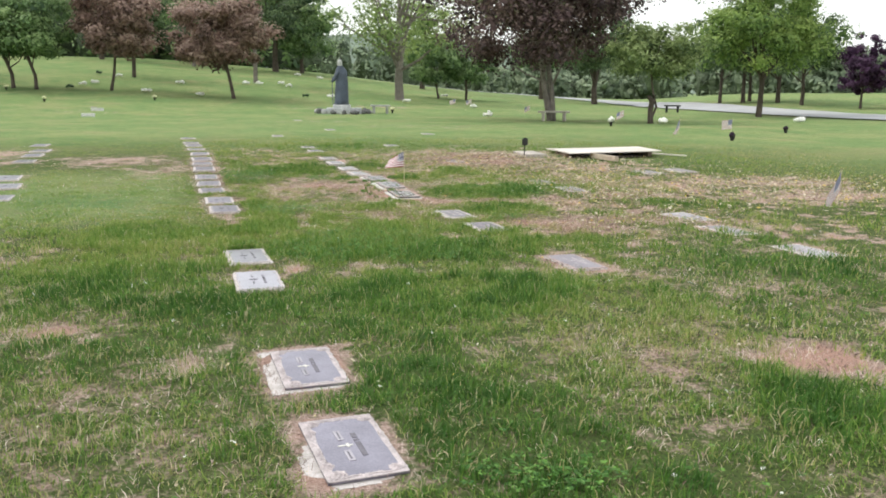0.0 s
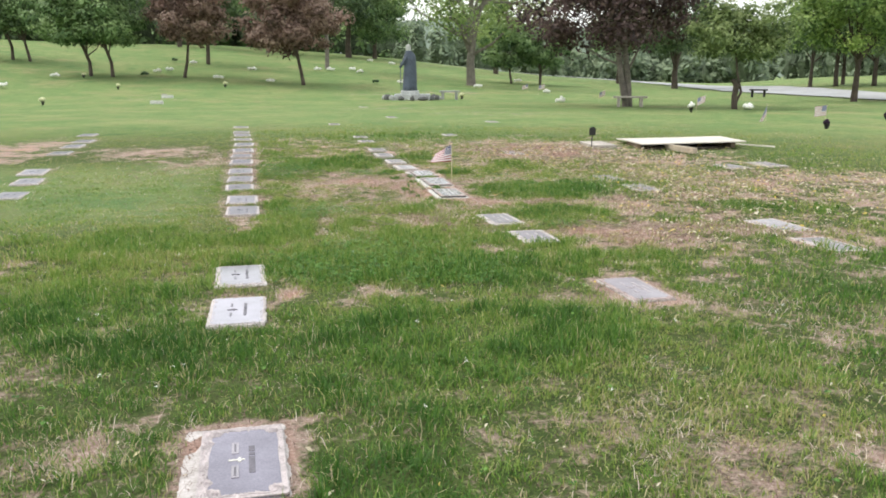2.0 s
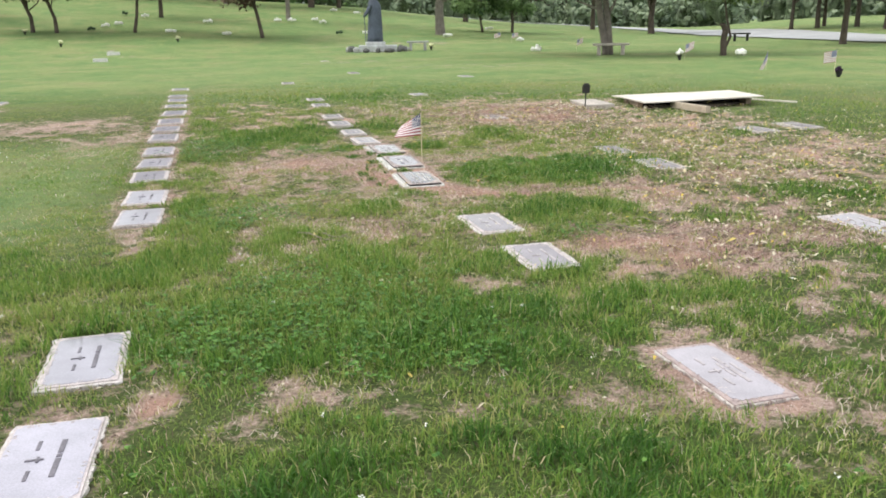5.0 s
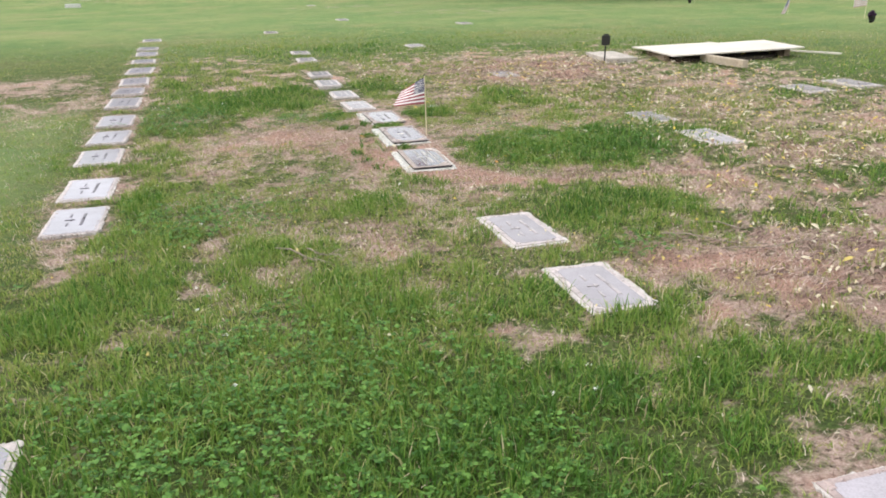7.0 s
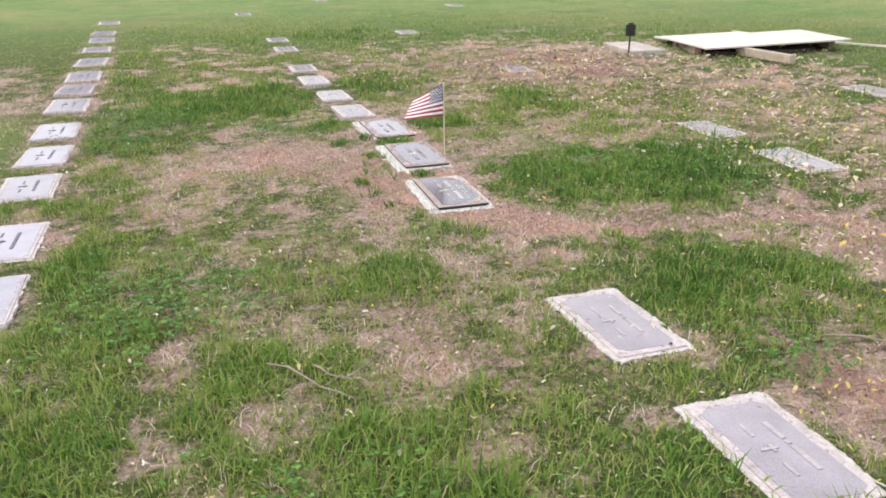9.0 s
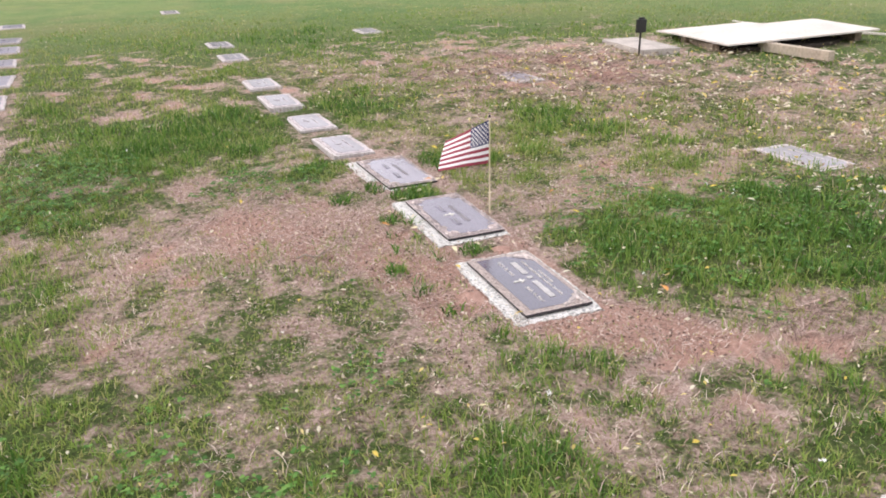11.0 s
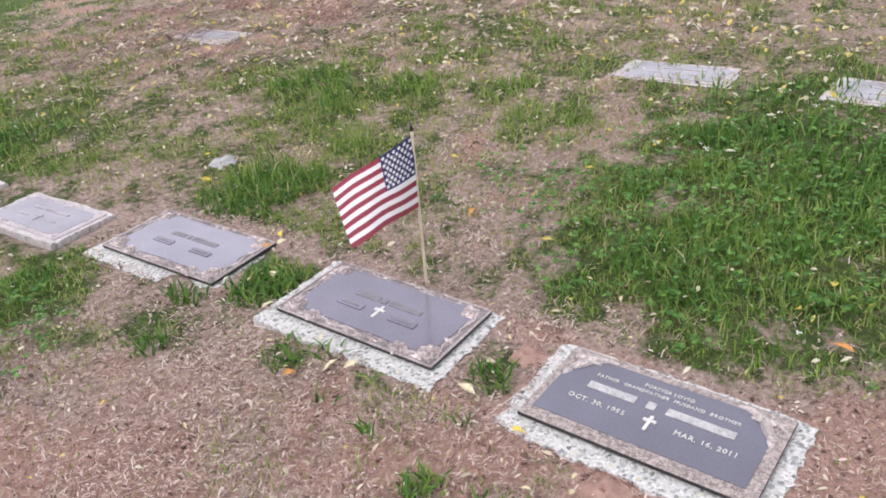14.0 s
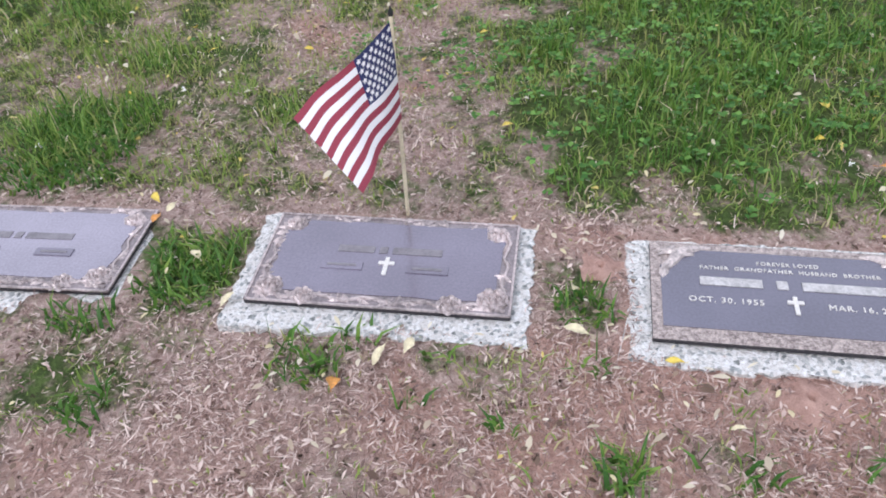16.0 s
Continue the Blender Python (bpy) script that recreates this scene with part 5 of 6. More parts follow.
# ---------------------------------------------------------------- plywood cover over an open grave, stake, slabs
def grave_cover():
    ob = empty("grave_cover", pose(9.05, 17.0, swell_at(9.05, 17.0), 0, 0, -3), "pale plywood sheets lying on timber beams over a dug grave", "grave cover")
    bm = bmesh.new()
    box(bm, (2.12, 1.06, 0.020), (0.05, 0.0, 0.118), 0.003, Matrix.Rotation(radians(1.0), 4, "X") @ Matrix.Rotation(radians(-0.9), 4, "Y"))
    part("plywood_sheet", bm, PLYWOOD, ob, "weathered pale plywood sheet")
    bm = bmesh.new()
    box(bm, (1.5, 0.62, 0.016), (-0.2, 0.66, 0.092), 0.003, Matrix.Rotation(radians(6), 4, "Z"))
    part("plywood_sheet", bm, PLYWOOD, ob)
    for u, v, length, turn, z in ((-0.40, -0.86, 0.95, -83, 0.035), (-0.1, 0.40, 1.7, 2, 0.042), (0.90, 0.05, 1.0, 88, 0.054), (-0.9, 0.12, 0.8, 80, 0.024)):
        bm = bmesh.new()
        box(bm, (length, 0.09, 0.10), (u, v, z), 0.006, Matrix.Rotation(radians(turn), 4, "Z"))
        part("beam", bm, TIMBER_PALE if v < -0.5 else TIMBER, ob, "rough timber beam")
    for u, v, length, turn in ((0.75, 1.2, 1.0, 84), (1.40, -0.3, 0.9, -62), (-0.35, 1.05, 0.8, -14)):
        bm = bmesh.new()
        box(bm, (length, 0.04, 0.025), (u, v, 0.03), 0.004, Matrix.Rotation(radians(turn), 4, "Z"))
        part("plank", bm, PLYWOOD, ob, "thin pale plank")
    bm = bmesh.new()
    outline = [(0.95 * math.cos(k * math.pi / 12) * (1 + 0.05 * math.sin(k * 5)), 0.55 * math.sin(k * math.pi / 12) * (1 + 0.08 * math.sin(k * 3))) for k in range(24)]
    prism(bm, outline, -0.02, 0.024)
    part("open_soil", bm, SOIL_DARK, ob, "dark dug soil")


grave_cover()
stake = empty("grave_stake", pose(7.17, 16.96, ground_at(7.17, 16.96), 0, 2, 10), "black plastic name holder on a thin black stake", "grave stake")
bm = bmesh.new()
tube(bm, [(0, 0, -0.1), (0, 0, 0.15), (0, 0, 0.27)], [0.011, 0.011, 0.011], 8)
part("stake", bm, BLACK, stake)
bm = bmesh.new()
box(bm, (0.13, 0.04, 0.14), (0, 0, 0.32), 0.010)
box(bm, (0.08, 0.02, 0.02), (0, 0, 0.40), 0.005)
part("name_holder", bm, BLACK, stake)
bm = bmesh.new()
box(bm, (0.46, 0.98, 0.12), (0, 0, -0.01), 0.012)
tagged(part("concrete_slab", bm, CONCRETE), "pale pinkish concrete slab sunk in bare soil", "slab").matrix_basis = pose(7.48, 17.38, swell_at(7.48, 17.38), 0, 0, -6)
bm = bmesh.new()
blob(bm, (0, 0, -0.014), (0.10, 0.085, 0.022), 3, 0.16, random.Random(8))
tagged(part("stone", bm, STONE), "small grey stone half buried in dry turf", "stone").matrix_basis = pose(3.97, 14.75, ground_at(3.97, 14.75), 0, 0, 20)

for px, py, turn in ((-3.5, 50.4, 8), (-3.6, 45.8, 4)):
    bm = bmesh.new()
    box(bm, (0.62, 0.36, 0.28), (0, 0, 0.0), 0.03, Matrix.Rotation(radians(-6), 4, "X"))
    tagged(part("grave_stone", bm, GRANITE), "low pale granite block standing on the lawn", "grave stone", "low stones on the lawn").matrix_basis = pose(px, py, ground_at(px, py), 0, 0, turn)

# twigs and single fallen leaves
for (x0, y0), (x1, y1), bend in (((4.0, 9.75), (4.5, 9.45), 0.03), ((4.2, 9.5), (4.75, 9.35), -0.02), ((4.35, 9.85), (4.6, 9.7), 0.02), ((5.2, 16.9), (5.7, 16.6), 0.03), ((4.9, 16.6), (5.3, 16.5), -0.03), ((1.87, 10.23), (2.15, 9.91), 0.02), ((2.04, 10.2), (2.2, 9.94), -0.02), ((2.36, 12.96), (2.54, 13.01), 0.012)):
    bm = bmesh.new()
    pts = [(x0 + (x1 - x0) * f + bend * math.sin(f * 5), y0 + (y1 - y0) * f + bend * math.cos(f * 4), ground_at(x0 + (x1 - x0) * f, y0 + (y1 - y0) * f) + 0.035 + 0.01 * math.sin(f * 9)) for f in (0, 0.2, 0.4, 0.6, 0.8, 1)]
    tube(bm, pts, [0.0045, 0.0042, 0.004, 0.0035, 0.003, 0.002], 7)
    tube(bm, [pts[3], (pts[3][0] + 0.08, pts[3][1] + 0.05, pts[3][2] + 0.01)], [0.004, 0.002], 5)
    tagged(part("twig", bm, TWIG), "bare dry twig lying in the grass", "twig", "fallen twigs")

LEAF_SHADES = {"yellow": material("leaf_yellow", (0.72, 0.55, 0.09), 0.55, vary=0.3, scale=25, fine=120, bump=0.2, bump_size=0.002),
               "orange": material("leaf_orange", (0.66, 0.30, 0.07), 0.55, vary=0.35, scale=25, fine=120, bump=0.2, bump_size=0.002),
               "pale": material("leaf_pale", (0.72, 0.64, 0.42), 0.55, vary=0.25, scale=25, fine=120, bump=0.2, bump_size=0.002)}


def fallen_leaf(shade, x, y, size, rnd, lift=0.03):
    bm = bmesh.new()
    prof = [0.0, 0.55, 0.85, 1.0, 0.9, 0.62, 0.28, 0.0]
    mid = [bm.verts.new(((k / 7 - 0.5) * 2, 0, 0.16 * math.sin(k / 7 * 3.1))) for k in range(8)]
    for s in (1, -1):
        edge = [bm.verts.new(((k / 7 - 0.5) * 2, s * 0.46 * prof[k], 0.16 * math.sin(k / 7 * 3.1) + rnd.uniform(0.02, 0.22) * prof[k])) for k in range(1, 7)]
        row = [mid[0]] + edge + [mid[7]]
        for k in range(7):
            f = [mid[k], mid[k + 1], row[k + 1], row[k]]
            f = list(dict.fromkeys(f))
            bm.faces.new(f if s > 0 else f[::-1])
    tube(bm, [(1.0, 0, 0), (1.35, 0.05, 0.06)], [0.03, 0.02], 5)
    bmesh.ops.scale(bm, vec=(size, size, size), verts=bm.verts)
    ob = part("fallen_leaf", bm, LEAF_SHADES[shade])
    ob.matrix_basis = pose(x, y, ground_at(x, y) + lift, rnd.uniform(-30, 30), rnd.uniform(-30, 30), rnd.uniform(0, 360))
    return tagged(ob, {"yellow": "curled yellow fallen leaf lying on the turf", "orange": "orange-brown fallen leaf lying on the soil", "pale": "pale dried leaf lying on the turf"}[shade], "leaf", "fallen leaves")


def ant_hill(x, y, r, seed):
    """A low heap of loose red soil with a sunk hole in its top."""
    rnd = random.Random(seed)
    bm = bmesh.new()
    rings = []
    lobes = [rnd.uniform(0.72, 1.28) for k in range(18)]
    for f, h in ((1.5, -0.20), (1.0, -0.06), (0.72, 0.10), (0.45, 0.24), (0.26, 0.30), (0.12, 0.18), (0.05, 0.02)):
        rings.append([bm.verts.new((r * f * math.cos(a) * (1 + (w - 1) * f) * rnd.uniform(0.92, 1.08), r * f * math.sin(a) * (1 + (w - 1) * f) * rnd.uniform(0.92, 1.08), r * h + rnd.uniform(-0.002, 0.002))) for a, w in ((k * math.tau / 18, lobes[k]) for k in range(18))])
    for lo, hi in zip(rings, rings[1:]):
        for k in range(18):
            bm.faces.new((lo[k], lo[(k + 1) % 18], hi[(k + 1) % 18], hi[k]))
    bm.faces.new(rings[-1])
    ob = part("ant_hill", bm, LOOSE_SOIL)
    ob.matrix_basis = pose(x, y, ground_at(x, y) + 0.004)
    return tagged(ob, "small heap of loose reddish soil round an ant hole", "ant hill", "ant hills")


for spot in ((3.34, 12.72, 0.05, 1), (2.99, 12.31, 0.055, 2)):
    ant_hill(*spot)

rnd = random.Random(21)
YELLOW = [(2.28, 14.01), (2.56, 13.63), (2.46, 12.79), (3.04, 12.57), (2.27, 12.55), (3.07, 12.02), (4.11, 12.08), (3.91, 12.13), (4.59, 14.22), (4.40, 14.08), (2.41, 15.24), (2.21, 13.21), (3.94, 12.99), (4.88, 12.98), (5.71, 12.80), (4.53, 13.12), (3.52, 14.86), (3.76, 14.61), (3.54, 13.92)]
PALE = [(3.24, 12.78), (3.29, 13.70), (3.47, 13.84), (3.11, 12.77), (3.01, 13.18), (3.03, 13.12), (2.89, 12.46), (4.48, 14.46), (5.36, 13.19), (3.13, 13.56)]
ORANGE = [(3.78, 11.98), (2.92, 13.26), (3.42, 13.86), (4.0, 13.35)]
for shade, spots in (("yellow", YELLOW), ("pale", PALE), ("orange", ORANGE)):
    for lx, ly in spots:
        on = any(abs(lx - sx) < 0.2 and abs(ly - sy) < 0.36 for sx, sy in STONES)
        fallen_leaf(shade, lx, ly, rnd.uniform(0.018, 0.030) * (1.3 if shade == "orange" else 1.0), rnd, 0.038 if on else rnd.uniform(0.012, 0.03))

# ---------------------------------------------------------------- graveside flowers and vases
def bouquet(x, y, petal, label, wide=0.32, vase=None):
    z = ground_at(x, y)
    rnd = random.Random(int(x * 100 + y * 7))
    ob = empty("grave_flowers" if vase is None else "flower_vase", pose(x, y, z, 0, 0, rnd.uniform(0, 360)), label, "flowers", "graveside flowers")
    base = 0.10
    if vase:
        bm = bmesh.new()
        tall = 0.11 if wide < 0.1 else 0.18
        tube(bm, [(0, 0, -0.03), (0, 0, 0.02), (0.01, 0, tall * 0.55), (0.02, 0.01, tall)], [0.04, 0.045, 0.06, 0.075], 10)
        part("vase", bm, vase, ob)
        base = tall - 0.02
    bm = bmesh.new()
    for k in range(10):
        a = rnd.uniform(0, 6.3)
        sprig(bm, 0.5 * wide * math.cos(a), 0.5 * wide * math.sin(a), a, min(0.13, 0.03 + wide), base + rnd.uniform(-0.05, 0.08), rnd)
    part("leaves", bm, LEAF_DARK, ob)
    bm = bmesh.new()
    plump = 0.55 if wide < 0.1 else 0.75 if vase else 1.0
    for k in range(13):
        a, r = rnd.uniform(0, 6.3), wide * math.sqrt(rnd.random())
        blob(bm, (r * math.cos(a), r * math.sin(a), base + (0.10 + rnd.uniform(0, 0.16) * (1.2 - r / wide)) * plump), [rnd.uniform(0.06, 0.105) * plump] * 3, 1, 0.25, rnd)
    part("blossoms", bm, petal, ob)
    return ob


for px, py in [(-13.0, 55.8), (-11.6, 62.7), (-4.9, 68.8), (-3.5, 74.2), (-1.1, 62.9), (1.2, 70.3), (2.4, 61.4), (6.4, 72.3), (7.5, 72.6), (9.5, 73.8), (9.8, 71.4), (12.6, 86.0), (14.5, 83.6), (11.7, 62.6), (16.8, 60.5), (23.4, 71.6)]:
    bouquet(px, py, PETAL_WHITE, "white silk flowers standing on the grass")
for px, py in [(16.3, 42.6), (19.8, 54.5), (18.8, 30.0), (26.3, 30.9), (-5.6, 67.4)]:
    bouquet(px, py, PETAL_WHITE, "bunch of white flowers on the lawn", 0.22)
for px, py in [(-8.6, 44.8), (-14.8, 60.9), (-10.0, 63.7), (-6.8, 56.1), (-0.6, 58.1), (17.0, 30.8), (35.6, 45.2)]:
    bouquet(px, py, PETAL_YELLOW if px < 10 else PETAL_WHITE, "black vase with faded flowers on the lawn", 0.11, BLACK)
bouquet(12.7, 48.9, PETAL_YELLOW, "black vase with faded flowers beside a stone bench", 0.12, BLACK)
for px, py in [(-6.2, 64.9), (-5.1, 76.4), (9.7, 62.3)]:
    bouquet(px, py, LEAF_GREEN, "small green plant growing on a grave", 0.25)

for px, py in [(20.1, 24.4), (15.3, 20.9)]:
    bouquet(px, py, LEAF_PURPLE, "black vase with a few dark withered flowers", 0.06, BLACK)

# ---------------------------------------------------------------- statue and benches
SX, SY = 9.70, 48.5
SZ = ground_at(SX, SY)
bm = bmesh.new()
box(bm, (2.3, 1.3, 0.42), (0.05, 0, 0.16), 0.05)
box(bm, (1.15, 0.95, 0.24), (-0.1, 0, 0.46), 0.05)
plinth = tagged(part("stone_plinth", bm, PLINTH_STONE), "low grey stone base of a cemetery statue", "plinth")
plinth.matrix_basis = pose(SX, SY, SZ, 0, 0, -12) @ Matrix.Scale(0.87, 4)
bm = bmesh.new()
rings = []
PROFILE = ((0.0, 0.46, 0.42, 0.0), (0.25, 0.44, 0.40, 0.0), (0.8, 0.42, 0.36, 0.02), (1.4, 0.40, 0.34, 0.03), (1.9, 0.38, 0.30, 0.02), (2.2, 0.36, 0.26, 0.0), (2.4, 0.24, 0.20, -0.04), (2.5, 0.15, 0.15, -0.07), (2.6, 0.16, 0.17, -0.09), (2.75, 0.16, 0.17, -0.09), (2.87, 0.10, 0.11, -0.08), (2.90, 0.02, 0.02, -0.08))
for z, a, b, off in PROFILE:
    rings.append([bm.verts.new((off + a * math.cos(k * math.pi / 12) * (1 + (0.06 * math.cos(k * 1.57 + z) if z < 2.2 else 0)), b * math.sin(k * math.pi / 12) * (1 + (0.06 * math.sin(k * 1.9) if z < 2.2 else 0)), z)) for k in range(24)])
for r0, r1, row in zip(rings, rings[1:], PROFILE):
    for k in range(24):
        f = bm.faces.new((r0[k], r0[(k + 1) % 24], r1[(k + 1) % 24], r1[k]))
        f.smooth = True
        f.material_index = 1 if row[0] >= 2.5 else 0
bm.faces.new(rings[0][::-1])
bm.faces.new(rings[-1])
tube(bm, [(-0.20, -0.2, 2.1), (-0.46, -0.28, 1.65), (-0.62, -0.22, 1.45)], [0.13, 0.11, 0.07], 8)
tube(bm, [(-0.60, -0.22, 1.9), (-0.55, -0.22, 0.0)], [0.025, 0.03], 6)
statue = tagged(part("statue", bm, [STATUE, STATUE_PALE]), "tall robed stone figure with a pale head and staff", "statue")
statue.matrix_basis = pose(SX - 0.1, SY, SZ + 0.49, 0, 0, -12) @ Matrix.Scale(0.87, 4)
rnd = random.Random(6)
for k in range(15):
    a = 2 * math.pi * k / 15
    bm = bmesh.new()
    blob(bm, (0, 0, 0.1), (rnd.uniform(0.12, 0.28), rnd.uniform(0.12, 0.22), rnd.uniform(0.10, 0.20)), 2, 0.14, rnd)
    px, py = SX + 1.5 * math.cos(a), SY + 1.0 * math.sin(a)
    tagged(part("border_stone", bm, rnd.choice((STONE, STONE_DARK, STONE_DARK))), "rough grey stone edging the statue's bed", "stone", "stones round the statue").matrix_basis = pose(px, py, ground_at(px, py), 0, 0, rnd.uniform(0, 360))


def bench(x, y, length, turn, mat, label, high=0.45):
    ob = empty("bench", pose(x, y, ground_at(x, y), 0, 0, turn), label, "bench")
    bm = bmesh.new()
    box(bm, (length, 0.42, 0.09), (0, 0, high), 0.02)
    part("seat", bm, mat, ob)
    for s in (-1, 1):
        bm = bmesh.new()
        box(bm, (0.14, 0.34, high + 0.1), (s * length * 0.33, 0, high / 2 - 0.08), 0.02)
        part("support", bm, mat, ob)
    return ob


bench(18.1, 38.4, 1.55, -20, CONCRETE, "pale stone bench standing beside a tree trunk")
bench(11.9, 48.6, 1.15, -10, STONE, "grey stone bench beside a robed statue")
bench(32.6, 50.3, 1.1, -30, BLACK, "low black bench standing beside the drive")

# ---------------------------------------------------------------- drive
LINE = [(75, 18), (60, 20), (47, 26), (38.5, 36), (38.0, 50), (42.5, 68), (46.5, 88), (44.5, 101), (36, 110), (22, 117), (4, 124), (-30, 135)]
pts = []
for k in range(len(LINE) - 1):
    p0, p1, p2, p3 = (Vector(LINE[min(max(k + j, 0), len(LINE) - 1)]) for j in (-1, 0, 1, 2))
    for s in range(12):
        t = s / 12
        pts.append(0.5 * (2 * p1 + (p2 - p0) * t + (2 * p0 - 5 * p1 + 4 * p2 - p3) * t * t + (3 * p1 - p0 - 3 * p2 + p3) * t ** 3))
bm = bmesh.new()
rows = []
for k, p in enumerate(pts):
    d = (pts[min(k + 1, len(pts) - 1)] - pts[max(k - 1, 0)]).normalized()
    nrm = Vector((-d.y, d.x))
    row = []
    for o in (-2.9, -1.5, 0, 1.5, 2.9):
        q = p + nrm * (o + 0.12 * math.sin(k * 1.3 + o))
        row.append(bm.verts.new((q.x, q.y, ground_at(q.x, q.y) + 0.07 + 0.03 * (1 - abs(o) / 2.9))))
    rows.append(row)
for r0, r1 in zip(rows, rows[1:]):
    for k in range(4):
        bm.faces.new((r0[k], r0[k + 1], r1[k + 1], r1[k])).smooth = True
tagged(part("road", bm, ASPHALT), "narrow pale grey asphalt drive curving through the lawns", "road", kind="structure")

# ---------------------------------------------------------------- trees
def crown_leaves(spots, size, seed):
    """Leaves in uneven clumps: spots are (place, radius, how many)."""
    g = np.random.default_rng(seed)
    cs, ts, fs, ss = [], [], [], []
    for p, r, count in spots:
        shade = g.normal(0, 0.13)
        # crown shading put into leaf tone: inner leaves darker, clump tops lighter
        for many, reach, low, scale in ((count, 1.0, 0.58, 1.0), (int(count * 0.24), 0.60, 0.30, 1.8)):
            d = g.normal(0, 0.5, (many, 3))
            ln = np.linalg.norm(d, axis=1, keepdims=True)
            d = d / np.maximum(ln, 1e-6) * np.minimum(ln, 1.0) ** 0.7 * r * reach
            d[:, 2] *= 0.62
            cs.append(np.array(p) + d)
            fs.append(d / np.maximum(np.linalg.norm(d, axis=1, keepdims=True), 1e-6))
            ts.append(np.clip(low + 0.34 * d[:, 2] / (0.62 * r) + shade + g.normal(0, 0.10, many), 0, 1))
            ss.append(np.full(many, scale))
    c, tone, grow = np.concatenate(cs), np.concatenate(ts), np.concatenate(ss)
    k = len(c)
    face = np.concatenate(fs) + np.array((0, 0, 0.55)) + g.normal(0, 0.45, (k, 3))
    u = np.cross(face, g.normal(0, 1, (k, 3)))
    u /= np.maximum(np.linalg.norm(u, axis=1, keepdims=True), 1e-6)
    w = np.cross(face, u)
    w /= np.maximum(np.linalg.norm(w, axis=1, keepdims=True), 1e-6)
    s = size * g.uniform(0.6, 1.3, (k, 1)) * grow[:, None]
    u, w = u * s, w * s * 0.55
    v = np.stack([c - u, c + w * 0.9 - u * 0.1, c + u, c - w * 0.9 - u * 0.1], 1).reshape(-1, 3)
    t = (np.array([[0, 1, 2], [0, 2, 3]])[None] + (np.arange(k) * 4)[:, None, None]).reshape(-1, 3)
    return v, t, np.repeat(tone, 4)


def tree(x, y, high, spread, clear, girth, leaf, label, seed, count=6500, size=0.13, bark=BARK, lean=(0, 0), stems=1, limbs=9, gaps=0.0, crook=0.0, narrow=1.0, bole=0.0):
    rnd = random.Random(seed)
    girth *= 0.72 if stems == 1 else 0.56
    ob = empty("tree", pose(x, y, ground_at(x, y)), label, "tree", "trees")
    bm = bmesh.new()
    tips = []
    for s in range(stems):
        off = Vector((0.5 * girth * (s - (stems - 1) / 2) * 2, 0, 0))
        top = Vector((lean[0] + off.x * 3, lean[1], clear + 0.35 * (high - clear)))
        line = [off + Vector((0, 0, -0.3)), off + Vector((0, 0, 0.15))]
        for f in (0.25, 0.5, 0.75, 1.0):
            bend = crook * math.sin(f * 6.5)
            line.append(off + (top - off) * f + Vector((bend + rnd.uniform(-0.06, 0.06) * high * 0.12, rnd.uniform(-0.05, 0.05) * high * 0.12, 0)))
        rad = [girth * 1.5, girth * 1.15, girth * 0.95, girth * 0.85, girth * 0.7, girth * 0.5]
        tube(bm, line, rad, 10)
        if bole:
            b = 0.125
            tube(bm, [off + Vector((0.02, 0, -0.2)), off + Vector((0, 0, 0.1)), off + Vector((-0.03, 0, bole * 0.5)), off + Vector((0.04, 0, bole * 0.85)), off + Vector((-0.10, 0, bole)), off + Vector((-0.22, 0, bole * 1.03))], [b * 1.2, b, b * 0.92, b * 1.02, b * 0.8, b * 0.35], 12)
        for k in range(limbs // stems):
            f = rnd.uniform(0.0, 1.0)
            i = 3 if f < 0.3 and not bole else 4 if f < 0.6 and not bole else 5
            start = line[i].lerp(line[max(i - 1, 2)], rnd.random() * (0.4 if bole else 0.8))
            a = 2 * math.pi * (k / max(1, limbs // stems)) + rnd.uniform(-0.5, 0.5) + s
            reach = spread * rnd.uniform(0.55, 0.95)
            zt = clear + (high - clear) * rnd.uniform(0.12, 0.95) * narrow
            end = Vector((lean[0] + math.cos(a) * reach * math.sqrt(max(0.1, 1 - (zt / high) ** 3)), lean[1] + math.sin(a) * reach * math.sqrt(max(0.1, 1 - (zt / high) ** 3)), zt))
            m1, m2 = start.lerp(end, 0.35) + Vector((0, 0, -0.05 * high * 0.3)), start.lerp(end, 0.7) + Vector((rnd.uniform(-0.2, 0.2), rnd.uniform(-0.2, 0.2), 0.1))
            tube(bm, [start, m1, m2, end], [girth * 0.42, girth * 0.30, girth * 0.18, girth * 0.06], 6)
            tips += [(m2, 0.8), (end, 1.0)]
            for q in range(3):
                b0 = m1.lerp(end, rnd.uniform(0.1, 0.8))
                b1 = b0 + Vector((rnd.uniform(-1, 1), rnd.uniform(-1, 1), rnd.uniform(-0.2, 0.9))) * spread * 0.3
                tube(bm, [b0, b0.lerp(b1, 0.5) + Vector((0, 0, 0.08)), b1], [girth * 0.14, girth * 0.09, girth * 0.03], 5)
                tips.append((b1, 0.8))
    part("trunk", bm, bark, ob)
    spots = []
    zc, zr = (clear + high) / 2, (high - clear) / 2
    for p, w in tips:
        spots.append((tuple(p), spread * rnd.uniform(0.20, 0.32), 1.0 * w))
    for k in range(int(40 * (1 - gaps))):
        a, q = rnd.uniform(0, 6.3), -0.95 + 1.9 * rnd.random() ** 1.35
        r = spread * math.sqrt(max(0.05, 1 - abs(q) ** 3.5)) * math.sqrt(rnd.uniform(0.1, 0.95))
